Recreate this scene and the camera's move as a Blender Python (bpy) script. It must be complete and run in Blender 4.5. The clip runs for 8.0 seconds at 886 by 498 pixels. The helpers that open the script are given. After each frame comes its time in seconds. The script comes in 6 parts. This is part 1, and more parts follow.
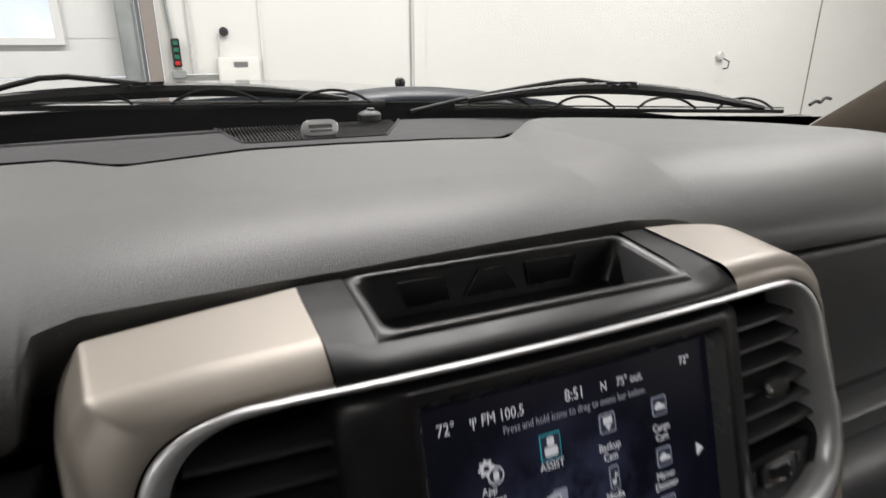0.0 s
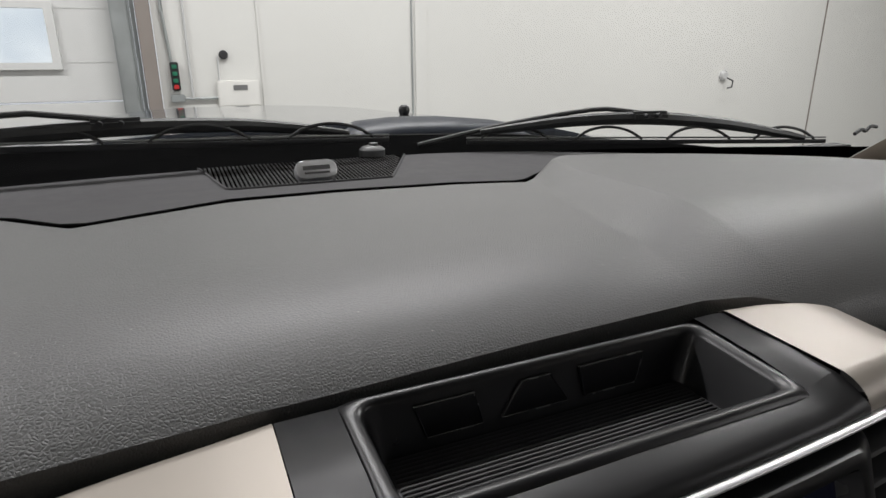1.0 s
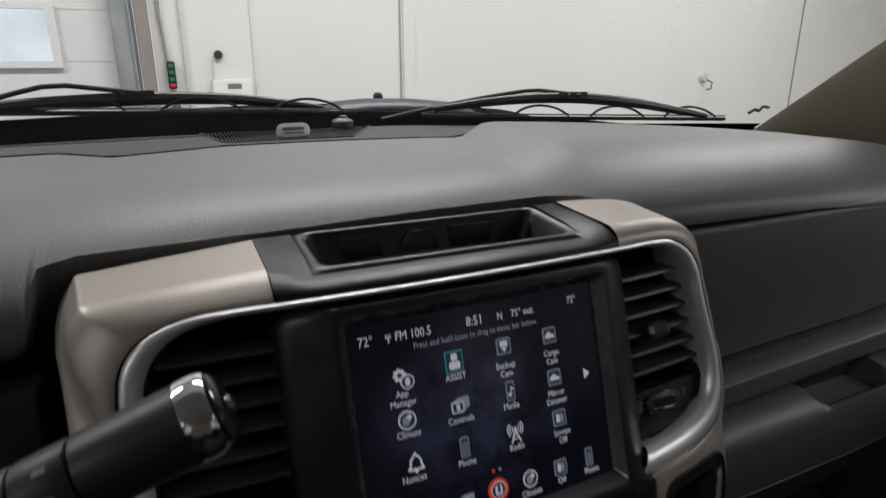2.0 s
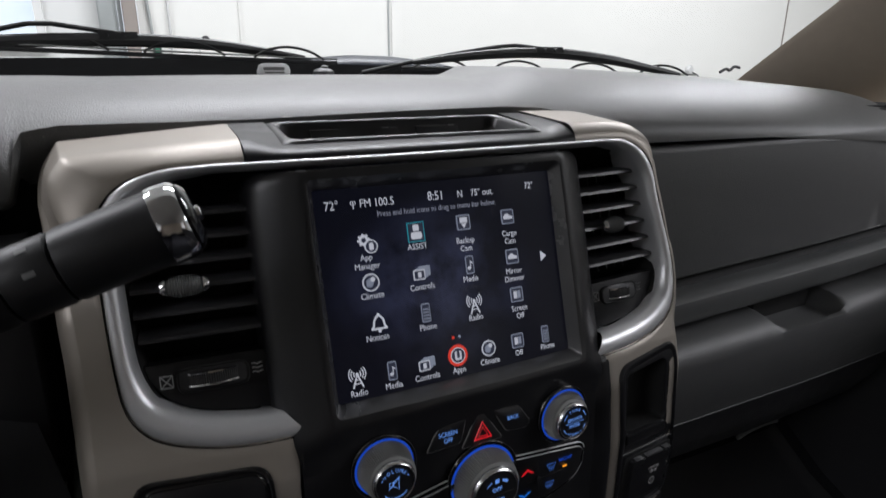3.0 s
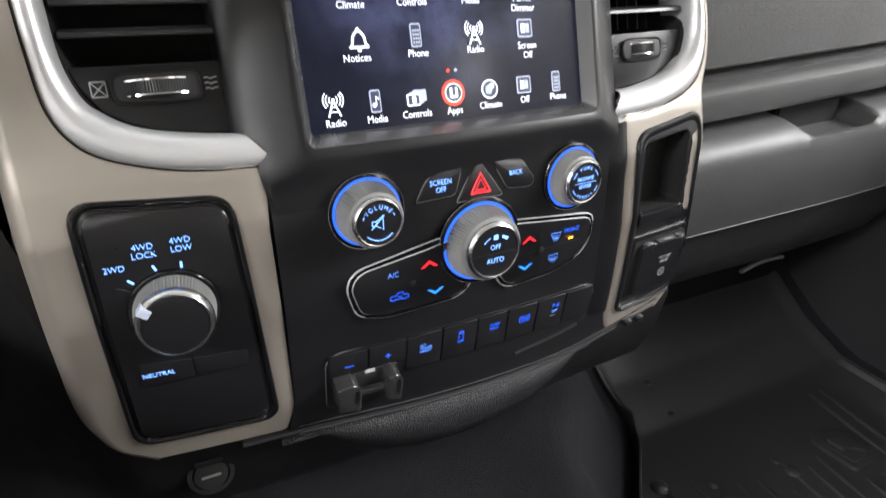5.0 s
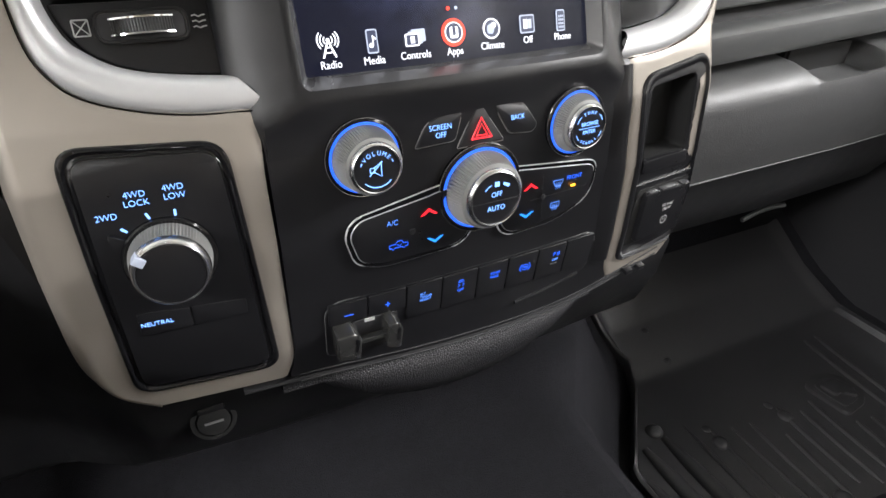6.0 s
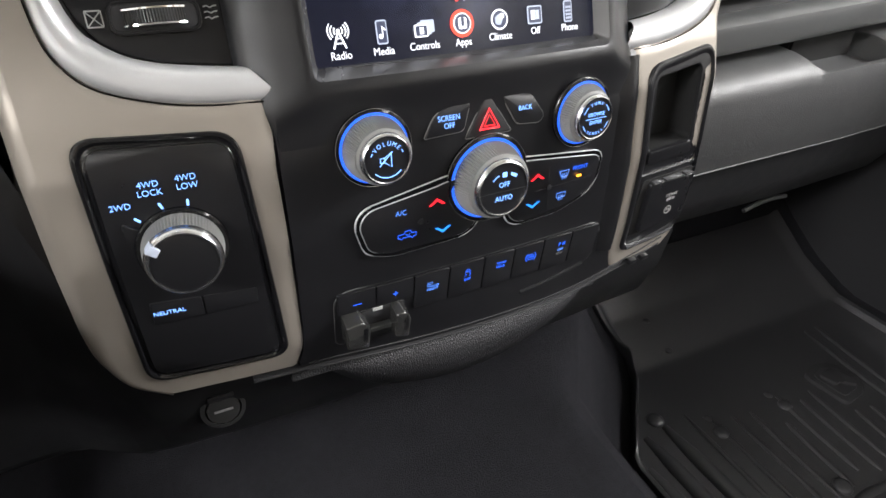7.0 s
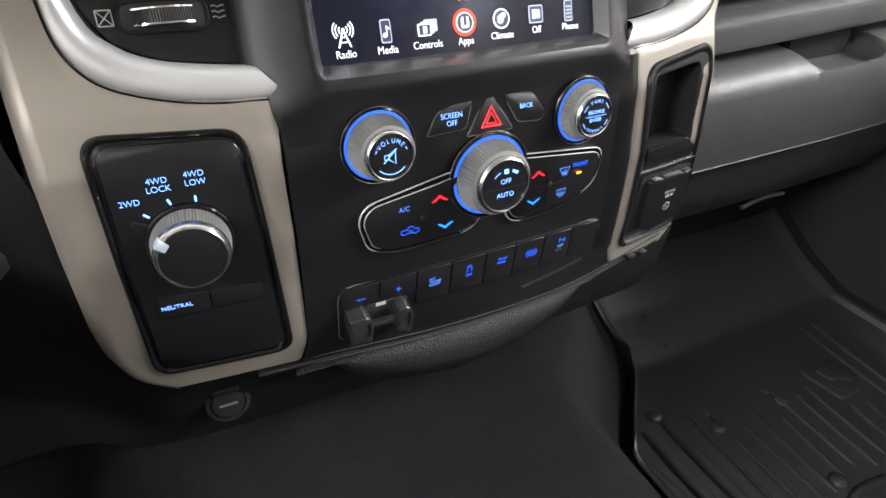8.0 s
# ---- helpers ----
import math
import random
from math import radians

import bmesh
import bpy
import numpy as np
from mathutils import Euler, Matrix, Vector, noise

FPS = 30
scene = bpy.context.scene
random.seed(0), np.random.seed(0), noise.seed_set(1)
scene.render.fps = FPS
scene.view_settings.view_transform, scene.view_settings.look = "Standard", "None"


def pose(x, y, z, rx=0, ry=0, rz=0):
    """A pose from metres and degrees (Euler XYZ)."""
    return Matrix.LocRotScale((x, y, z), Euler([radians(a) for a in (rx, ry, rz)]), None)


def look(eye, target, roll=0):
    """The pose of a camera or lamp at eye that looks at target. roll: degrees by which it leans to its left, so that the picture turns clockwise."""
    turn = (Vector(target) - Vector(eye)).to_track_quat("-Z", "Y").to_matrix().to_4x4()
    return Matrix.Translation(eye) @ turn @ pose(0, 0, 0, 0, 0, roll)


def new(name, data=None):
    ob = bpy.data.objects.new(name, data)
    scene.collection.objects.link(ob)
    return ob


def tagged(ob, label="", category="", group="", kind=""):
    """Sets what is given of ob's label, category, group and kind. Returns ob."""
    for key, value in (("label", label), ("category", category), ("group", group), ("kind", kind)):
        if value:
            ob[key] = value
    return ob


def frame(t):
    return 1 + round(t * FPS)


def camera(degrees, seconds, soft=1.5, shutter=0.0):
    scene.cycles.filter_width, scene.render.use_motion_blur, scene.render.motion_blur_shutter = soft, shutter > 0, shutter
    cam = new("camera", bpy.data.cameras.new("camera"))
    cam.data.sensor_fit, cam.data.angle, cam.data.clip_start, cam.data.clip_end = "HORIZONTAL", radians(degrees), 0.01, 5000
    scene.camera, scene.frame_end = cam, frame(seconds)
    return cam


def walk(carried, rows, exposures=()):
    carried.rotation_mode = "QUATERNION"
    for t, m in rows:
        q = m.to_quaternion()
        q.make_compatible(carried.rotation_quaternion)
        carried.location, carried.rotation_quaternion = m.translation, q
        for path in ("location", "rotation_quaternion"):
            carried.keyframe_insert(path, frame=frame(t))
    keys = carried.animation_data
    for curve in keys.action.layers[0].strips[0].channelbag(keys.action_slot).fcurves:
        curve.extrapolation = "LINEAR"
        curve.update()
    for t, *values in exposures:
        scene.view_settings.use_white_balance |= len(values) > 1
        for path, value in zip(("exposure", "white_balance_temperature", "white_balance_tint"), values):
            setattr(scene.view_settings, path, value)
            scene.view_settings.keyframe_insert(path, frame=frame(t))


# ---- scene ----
cam = camera(72.7, 8.0, shutter=0.4)

PATH = [
    (0, (-0.181, -0.182, 1.596), (0.591, 1.539, 0.932), 0.1),
    (0.5, (-0.15, -0.102, 1.601), (0.625, 1.636, 0.985), -0.1),
    (1, (-0.152, -0.085, 1.604), (0.624, 1.656, 0.998), -0.3),
    (1.5, (-0.158, -0.167, 1.615), (0.624, 1.574, 1.017), -0.3),
    (1.7, (-0.166, -0.226, 1.606), (0.621, 1.513, 1.008), -0.2),
    (2, (-0.175, -0.281, 1.581), (0.619, 1.456, 0.986), -0.1),
    (2.2, (-0.18, -0.303, 1.565), (0.619, 1.431, 0.97), -0.1),
    (3.3, (-0.177, -0.334, 1.482), (0.657, 1.376, 0.869), 0.7),
    (3.5, (-0.176, -0.333, 1.46), (0.663, 1.366, 0.821), 0.9),
    (4, (-0.179, -0.341, 1.435), (0.651, 1.316, 0.683), 1.0),
    (4.5, (-0.183, -0.333, 1.416), (0.625, 1.296, 0.583), 1.0),
    (5, (-0.167, -0.316, 1.397), (0.614, 1.272, 0.466), 1.2),
    (5.2, (-0.166, -0.313, 1.393), (0.608, 1.25, 0.415), 1.1),
    (6.5, (-0.165, -0.311, 1.393), (0.583, 1.189, 0.301), 1.3),
    (7, (-0.172, -0.312, 1.394), (0.576, 1.182, 0.294), 1.3),
    (7.5, (-0.177, -0.313, 1.396), (0.573, 1.174, 0.289), 1.5),
    (8, (-0.177, -0.316, 1.396), (0.575, 1.172, 0.291), 1.4),
]
EXPOSURES = ((0.0, 0.14, 6400, 13), (0.5, -0.35, 6300, 13), (2.0, -0.36, 6200, 14), (2.2, -0.24, 6150, 14), (3.3, 0.40, 5950, 14), (3.5, 0.72, 5950, 14), (4.0, 1.88, 6050, 13), (4.5, 2.33, 6150, 12), (5.0, 2.5, 6200, 12), (8.0, 2.5, 6250, 12))
walk(cam, [(t, look(eye, target, roll)) for t, eye, target, roll in PATH], EXPOSURES)

# ---- light ----
world = bpy.data.worlds.new("world")
scene.world = world
world.use_nodes = True
world.node_tree.nodes["Background"].inputs[0].default_value = (0.75, 0.85, 1.0, 1)
world.node_tree.nodes["Background"].inputs[1].default_value = 0.3


def ceiling_lamp(x, y, sx, sy, watts):
    lamp = bpy.data.lights.new("ceiling_strip", "AREA")
    lamp.shape, lamp.size, lamp.size_y, lamp.energy = "RECTANGLE", sx, sy, watts
    lamp.color = (1.0, 0.975, 0.93)
    ob = new("ceiling_strip", lamp)
    ob.location = (x, y, 4.17)
    return ob


for lx, ly, sx, sy, watts in ((-2.8, 2.4, 2.4, 0.35, 138), (0.8, 2.4, 2.4, 0.35, 138), (4.6, 2.4, 2.4, 0.35, 138), (-5.6, -2.4, 3.0, 1.2, 120), (5.8, -2.4, 4.8, 2.4, 280), (-3.0, -6.2, 3.6, 1.2, 50), (3.0, -6.2, 3.6, 1.2, 90)):
    ceiling_lamp(lx, ly, sx, sy, watts)


# ---- materials ----
def ramp_mix(nt, fac, a, b):
    m = nt.nodes.new("ShaderNodeMix")
    m.data_type = "RGBA"
    nt.links.new(fac, m.inputs["Factor"])
    m.inputs["A"].default_value, m.inputs["B"].default_value = (*a, 1), (*b, 1)
    return m.outputs["Result"]


def surface(name, col, rough=0.5, metal=0.0, var=0.12, scale=60, grain=None, depth=0.0003, strength=0.3, rvar=0.08, coat=0.0, spec=0.5, dust=0.0):
    """A procedural surface: colour and gloss that vary at two scales, and a fine relief. grain: (kind, size per metre)."""
    m = bpy.data.materials.new(name)
    m.use_nodes = True
    nt = m.node_tree
    b = nt.nodes["Principled BSDF"]
    tc = nt.nodes.new("ShaderNodeTexCoord")
    n1 = nt.nodes.new("ShaderNodeTexNoise")
    n1.inputs["Scale"].default_value, n1.inputs["Detail"].default_value = scale, 6
    n2 = nt.nodes.new("ShaderNodeTexNoise")
    n2.inputs["Scale"].default_value, n2.inputs["Detail"].default_value = scale * 0.13, 3
    for n in (n1, n2):
        nt.links.new(tc.outputs["Object"], n.inputs["Vector"])
    mean = nt.nodes.new("ShaderNodeMath")
    mean.operation = "MULTIPLY_ADD"
    mean.inputs[1].default_value = 0.5
    half = nt.nodes.new("ShaderNodeMath")
    half.operation = "MULTIPLY"
    half.inputs[1].default_value = 0.5
    nt.links.new(n2.outputs["Fac"], half.inputs[0])
    nt.links.new(n1.outputs["Fac"], mean.inputs[0])
    nt.links.new(half.outputs[0], mean.inputs[2])
    lo, hi = [c * (1 - 2 * var) for c in col], [min(1, c * (1 + 2 * var)) for c in col]
    colour = ramp_mix(nt, mean.outputs[0], lo, hi)
    if dust:
        sp = nt.nodes.new("ShaderNodeTexVoronoi")
        sp.inputs["Scale"].default_value = 70
        nt.links.new(tc.outputs["Object"], sp.inputs["Vector"])
        mr = nt.nodes.new("ShaderNodeMapRange")
        mr.inputs[1].default_value, mr.inputs[2].default_value = 0.025, 0.05
        mr.inputs[3].default_value, mr.inputs[4].default_value = dust, 0.0
        nt.links.new(sp.outputs["Distance"], mr.inputs[0])
        dm = nt.nodes.new("ShaderNodeMix")
        dm.data_type = "RGBA"
        nt.links.new(mr.outputs[0], dm.inputs["Factor"])
        nt.links.new(colour, dm.inputs["A"])
        dm.inputs["B"].default_value = (0.4, 0.38, 0.35, 1)
        colour = dm.outputs["Result"]
    nt.links.new(colour, b.inputs["Base Color"])
    r = nt.nodes.new("ShaderNodeMapRange")
    r.inputs[1].default_value, r.inputs[2].default_value = 0.3, 0.7
    r.inputs[3].default_value, r.inputs[4].default_value = max(0.02, rough - rvar), min(1, rough + rvar)
    nt.links.new(mean.outputs[0], r.inputs[0])
    nt.links.new(r.outputs[0], b.inputs["Roughness"])
    b.inputs["Metallic"].default_value = metal
    b.inputs["Coat Weight"].default_value = coat
    b.inputs["Specular IOR Level"].default_value = spec
    if grain:
        kind, size = grain
        bp = nt.nodes.new("ShaderNodeBump")
        bp.inputs["Distance"].default_value, bp.inputs["Strength"].default_value = depth, strength
        if kind == "leather":
            w = nt.nodes.new("ShaderNodeTexNoise")
            w.inputs["Scale"].default_value, w.inputs["Detail"].default_value = size * 0.5, 2
            nt.links.new(tc.outputs["Object"], w.inputs["Vector"])
            mv = nt.nodes.new("ShaderNodeVectorMath")
            mv.operation = "MULTIPLY_ADD"
            mv.inputs[1].default_value = (0.6 / size,) * 3
            nt.links.new(w.outputs["Color"], mv.inputs[0])
            nt.links.new(tc.outputs["Object"], mv.inputs[2])
            g = nt.nodes.new("ShaderNodeTexVoronoi")
            g.feature = "DISTANCE_TO_EDGE"
            g.inputs["Scale"].default_value = size
            nt.links.new(mv.outputs[0], g.inputs["Vector"])
            gr = nt.nodes.new("ShaderNodeMapRange")
            gr.inputs[1].default_value, gr.inputs[2].default_value = 0.0, 0.28
            nt.links.new(g.outputs["Distance"], gr.inputs[0])
            nt.links.new(gr.outputs[0], bp.inputs["Height"])
        elif kind == "brushed":
            mp = nt.nodes.new("ShaderNodeMapping")
            mp.inputs["Scale"].default_value = (0.03, 1, 1)
            nt.links.new(tc.outputs["Object"], mp.inputs["Vector"])
            g = nt.nodes.new("ShaderNodeTexNoise")
            g.inputs["Scale"].default_value = size
            nt.links.new(mp.outputs[0], g.inputs["Vector"])
            nt.links.new(g.outputs["Fac"], bp.inputs["Height"])
        else:
            g = nt.nodes.new("ShaderNodeTexNoise")
            g.inputs["Scale"].default_value, g.inputs["Detail"].default_value = size, 4
            nt.links.new(tc.outputs["Object"], g.inputs["Vector"])
            nt.links.new(g.outputs["Fac"], bp.inputs["Height"])
        nt.links.new(bp.outputs[0], b.inputs["Normal"])
    return m


def glow(name, col, strength):
    m = bpy.data.materials.new(name)
    m.use_nodes = True
    b = m.node_tree.nodes["Principled BSDF"]
    b.inputs["Base Color"].default_value = (*[c * 0.3 for c in col], 1)
    b.inputs["Emission Color"].default_value = (*col, 1)
    b.inputs["Emission Strength"].default_value = strength * 0.85
    b.inputs["Roughness"].default_value = 0.3
    return m


LEATHER = surface("soft_dash_skin", (0.078, 0.079, 0.077), 0.5, var=0.1, scale=30, grain=("leather", 560), depth=0.0004, strength=0.5, rvar=0.03, spec=0.6, dust=0.4)
LEATHER.node_tree.nodes["Principled BSDF"].inputs["Coat Weight"].default_value = 0.4
LEATHER.node_tree.nodes["Principled BSDF"].inputs["Coat Roughness"].default_value = 0.38
DECK = surface("dark_deck_plastic", (0.078, 0.077, 0.080), 0.6, var=0.1, grain=("noise", 1500), depth=0.0002, strength=0.3, spec=0.16)
TAUPE = surface("satin_taupe_paint", (0.345, 0.312, 0.272), 0.42, metal=0.42, var=0.03, scale=25, grain=("noise", 4000), depth=0.00005, strength=0.15, rvar=0.03)
SILVER = surface("satin_silver_paint", (0.74, 0.745, 0.76), 0.36, metal=0.55, var=0.02, grain=("noise", 4000), depth=0.00005, strength=0.08, rvar=0.02)
SMOKY = surface("smoky_clear_plastic", (0.03, 0.03, 0.029), 0.2, var=0.08, rvar=0.04, spec=0.8)
BLACK = surface("satin_black_plastic", (0.012, 0.012, 0.0135), 0.33, var=0.1, grain=("noise", 3000), depth=0.0001, strength=0.12)
GLOSS = surface("gloss_black_plastic", (0.008, 0.008, 0.009), 0.12, var=0.1, rvar=0.03)
MATTE = surface("matte_black_plastic", (0.022, 0.022, 0.024), 0.55, var=0.12, grain=("noise", 1600), depth=0.0002, strength=0.25)
RUBBER = surface("black_rubber", (0.026, 0.026, 0.028), 0.4, var=0.15, grain=("noise", 700), depth=0.0003, strength=0.3, spec=0.5)
CHROME = surface("chrome", (0.8, 0.8, 0.82), 0.08, metal=1.0, var=0.02, rvar=0.03)
SATINCHROME = surface("satin_chrome", (0.78, 0.78, 0.79), 0.24, metal=1.0, var=0.02, rvar=0.04)
GREYPLASTIC = surface("grey_grained_plastic", (0.076, 0.077, 0.078), 0.45, var=0.08, grain=("leather", 420), depth=0.0004, strength=0.35)
GREYBAR = surface("smooth_grey_plastic", (0.10, 0.103, 0.103), 0.42, var=0.06, grain=("noise", 2500), depth=0.0001, strength=0.15)
KNOBGREY = surface("grey_knob_plastic", (0.24, 0.241, 0.236), 0.42, var=0.06)
BEVEL = surface("satin_grey_edge", (0.06, 0.06, 0.063), 0.26, var=0.05, rvar=0.03, spec=1.0)
GRAIN = surface("coarse_grained_black", (0.022, 0.022, 0.024), 0.45, var=0.1, grain=("leather", 520), depth=0.0006, strength=0.6, spec=0.35)
CARPET = surface("charcoal_carpet", (0.018, 0.018, 0.021), 0.95, var=0.32, scale=160, grain=("noise", 900), depth=0.003, strength=0.9, spec=0.1)
COWL = surface("dull_cowl_black", (0.006, 0.006, 0.0065), 0.7, var=0.15, spec=0.04)
FABRIC = surface("taupe_pillar_fabric", (0.38, 0.325, 0.265), 0.85, var=0.06, grain=("noise", 2200), depth=0.0003, strength=0.3, spec=0.2)
HEADLINER = surface("pale_headliner", (0.5, 0.48, 0.44), 0.9, var=0.05, grain=("noise", 1500), depth=0.0004, strength=0.3, spec=0.2)
WALLPAINT = surface("white_wall_panel", (0.66, 0.655, 0.63), 0.5, var=0.025, scale=1.2, grain=("noise", 60), depth=0.001, strength=0.1)
DOORPAINT = surface("white_door_panel", (0.63, 0.63, 0.62), 0.45, var=0.03, scale=1.5)
STEEL = surface("galvanised_steel", (0.4, 0.42, 0.42), 0.42, metal=0.6, var=0.15, scale=14)
POST = surface("brown_grey_post", (0.24, 0.21, 0.19), 0.6, var=0.12, scale=10)
CONCRETE = surface("shop_concrete", (0.3, 0.3, 0.29), 0.55, var=0.15, scale=3, grain=("noise", 80), depth=0.002, strength=0.2)
GAP = surface("open_joint", (0.004, 0.004, 0.004), 0.9, var=0.1, spec=0.0)
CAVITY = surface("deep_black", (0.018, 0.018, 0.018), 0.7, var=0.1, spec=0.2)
LOUVRE = surface("louvre_black", (0.036, 0.036, 0.038), 0.34, var=0.08, grain=("noise", 2500), depth=0.0001, strength=0.15, spec=0.5)

PAINT = surface("dark_blue_body_paint", (0.016, 0.021, 0.033), 0.14, var=0.05, rvar=0.02, coat=0.6)
SATINBLUE = surface("dull_blue_paint", (0.022, 0.027, 0.040), 0.4, var=0.08, rvar=0.04, spec=0.3)
TRAYBLACK = surface("low_sheen_black", (0.013, 0.013, 0.014), 0.36, var=0.1, grain=("noise", 2500), depth=0.0001, strength=0.15, spec=0.3)
LEVERBLACK = surface("lever_black", (0.014, 0.014, 0.015), 0.44, var=0.1, grain=("noise", 2500), depth=0.0001, strength=0.15, spec=0.35)
WIPER = surface("worn_wiper_black", (0.03, 0.03, 0.031), 0.5, var=0.15)
BLUE = glow("blue_backlight", (0.03, 0.14, 1.0), 0.34)
PALEBLUE = glow("pale_blue_backlight", (0.20, 0.42, 1.0), 0.61)
BLUEDIM = glow("blue_backlight_dim", (0.10, 0.27, 0.9), 0.34)
RED = glow("red_backlight", (1.0, 0.02, 0.03), 0.45)
ORANGE = glow("orange_led", (1.0, 0.35, 0.02), 0.98)
WHITEINK = surface("pale_print", (0.5, 0.5, 0.5), 0.6, var=0.02)
DIMINK = surface("dull_print", (0.16, 0.16, 0.16), 0.6, var=0.02)
UI_WHITE = glow("screen_white", (0.95, 0.96, 1.0), 0.41)
UI_GREY = glow("screen_grey", (0.55, 0.6, 0.72), 0.25)
UI_DIM = glow("screen_dim_text", (0.6, 0.62, 0.72), 0.25)
UI_DARK = glow("screen_dark", (0.03, 0.035, 0.06), 0.5)
UI_TEAL = glow("screen_teal", (0.05, 0.6, 0.7), 0.35)
UI_RED = glow("screen_red", (1.0, 0.06, 0.03), 0.49)


def screen_material():
    """A lit display: a cloudy deep blue picture, paler round its middle."""
    m = bpy.data.materials.new("display_background")
    m.use_nodes = True
    nt = m.node_tree
    b = nt.nodes["Principled BSDF"]
    tc = nt.nodes.new("ShaderNodeTexCoord")
    n = nt.nodes.new("ShaderNodeTexNoise")
    n.inputs["Scale"].default_value, n.inputs["Detail"].default_value, n.inputs["Roughness"].default_value = 26, 9, 0.68
    nt.links.new(tc.outputs["Object"], n.inputs["Vector"])
    mp = nt.nodes.new("ShaderNodeMapping")
    mp.inputs["Location"].default_value, mp.inputs["Scale"].default_value = (0.12, 0, -22.5), (12, 0, 16.5)
    nt.links.new(tc.outputs["Object"], mp.inputs["Vector"])
    g = nt.nodes.new("ShaderNodeTexGradient")
    g.gradient_type = "SPHERICAL"
    nt.links.new(mp.outputs[0], g.inputs["Vector"])
    r = nt.nodes.new("ShaderNodeMapRange")
    r.inputs[1].default_value, r.inputs[2].default_value = 0.40, 0.66
    nt.links.new(n.outputs["Fac"], r.inputs[0])
    k = nt.nodes.new("ShaderNodeMath")
    k.operation = "MULTIPLY_ADD"
    k.inputs[2].default_value = 0.06
    nt.links.new(r.outputs[0], k.inputs[0])
    nt.links.new(g.outputs["Fac"], k.inputs[1])
    c = ramp_mix(nt, k.outputs[0], (0.001, 0.0012, 0.003), (0.05, 0.056, 0.105))
    b.inputs["Base Color"].default_value = (0.004, 0.004, 0.006, 1)
    nt.links.new(c, b.inputs["Emission Color"])
    b.inputs["Emission Strength"].default_value = 0.5
    b.inputs["Roughness"].default_value = 0.2
    b.inputs["Specular IOR Level"].default_value = 0.3
    return m


DISPLAY = screen_material()


def glass_material(name, tint, ior):
    m = bpy.data.materials.new(name)
    m.use_nodes = True
    nt = m.node_tree
    nt.nodes.remove(nt.nodes["Principled BSDF"])
    out = nt.nodes["Material Output"]
    t = nt.nodes.new("ShaderNodeBsdfTransparent")
    t.inputs[0].default_value = (*tint, 1)
    g = nt.nodes.new("ShaderNodeBsdfGlossy")
    g.inputs["Roughness"].default_value = 0.02
    lw = nt.nodes.new("ShaderNodeLayerWeight")
    pw = nt.nodes.new("ShaderNodeMath")
    pw.operation = "POWER"
    pw.inputs[1].default_value = 4.0
    nt.links.new(lw.outputs["Facing"], pw.inputs[0])
    f = nt.nodes.new("ShaderNodeMath")
    f.operation = "MULTIPLY_ADD"
    f.inputs[1].default_value, f.inputs[2].default_value = ior, 0.012
    nt.links.new(pw.outputs[0], f.inputs[0])
    mx = nt.nodes.new("ShaderNodeMixShader")
    for a, bb in ((f.outputs[0], mx.inputs[0]), (t.outputs[0], mx.inputs[1]), (g.outputs[0], mx.inputs[2]), (mx.outputs[0], out.inputs[0])):
        nt.links.new(a, bb)
    return m


GLASS = glass_material("windshield_glass", (0.97, 0.985, 0.97), 0.12)


# ---- mesh helpers ----
def finish(bm, smooth=40):
    bmesh.ops.recalc_face_normals(bm, faces=bm.faces)
    for f in bm.faces:
        f.smooth = True
    lim = radians(smooth)
    for e in bm.edges:
        if len(e.link_faces) == 2 and e.calc_face_angle(0) > lim:
            e.smooth = False
    return bm


def part(name, bm, material, parent=None, label="", smooth=40):
    """Links a bmesh as one mesh object, under a thing or a part where one is given."""
    finish(bm, smooth)
    me = bpy.data.meshes.new(name)
    bm.to_mesh(me)
    bm.free()
    me.materials.append(material)
    ob = new(name, me)
    if parent:
        ob.parent = parent
    if label:
        tagged(ob, label)
    return ob


def thing(name, label, category, group="", kind=""):
    return tagged(new(name), label, category, group, kind)


def catmull(pts, n, closed=False):
    """n points along a smooth curve through pts, evenly by length."""
    p = np.array(pts, float)
    q = np.vstack([p[-1], p, p[0], p[1]]) if closed else np.vstack([2 * p[0] - p[1], p, 2 * p[-1] - p[-2]])
    out = []
    for i in range(1, len(q) - 2):
        a, b, c, d = q[i - 1:i + 3]
        for t in np.linspace(0, 1, 16, endpoint=False):
            out.append(0.5 * (2 * b + (c - a) * t + (2 * a - 5 * b + 4 * c - d) * t * t + (3 * b - a - 3 * c + d) * t ** 3))
    out.append(p[0] if closed else p[-1])
    out = np.array(out)
    s = np.concatenate([[0], np.cumsum(np.linalg.norm(np.diff(out, axis=0), axis=1))])
    w = np.linspace(0, s[-1], n, endpoint=not closed)
    return np.column_stack([np.interp(w, s, out[:, k]) for k in range(out.shape[1])])


def rounded(pts, r, n=4):
    """A polygon with its corners rounded; r is one radius or one for each corner."""
    out, m = [], len(pts)
    rs = r if isinstance(r, (list, tuple)) else [r] * m
    for i in range(m):
        p, a, b = Vector(pts[i]), Vector(pts[i - 1]), Vector(pts[(i + 1) % m])
        u, v = (a - p), (b - p)
        k = min(rs[i], u.length * 0.49, v.length * 0.49)
        if k <= 0:
            out.append(tuple(p))
            continue
        s, e = p + u.normalized() * k, p + v.normalized() * k
        for j in range(n + 1):
            t = j / n
            out.append(tuple((1 - t) ** 2 * s + 2 * t * (1 - t) * p + t * t * e))
    return out


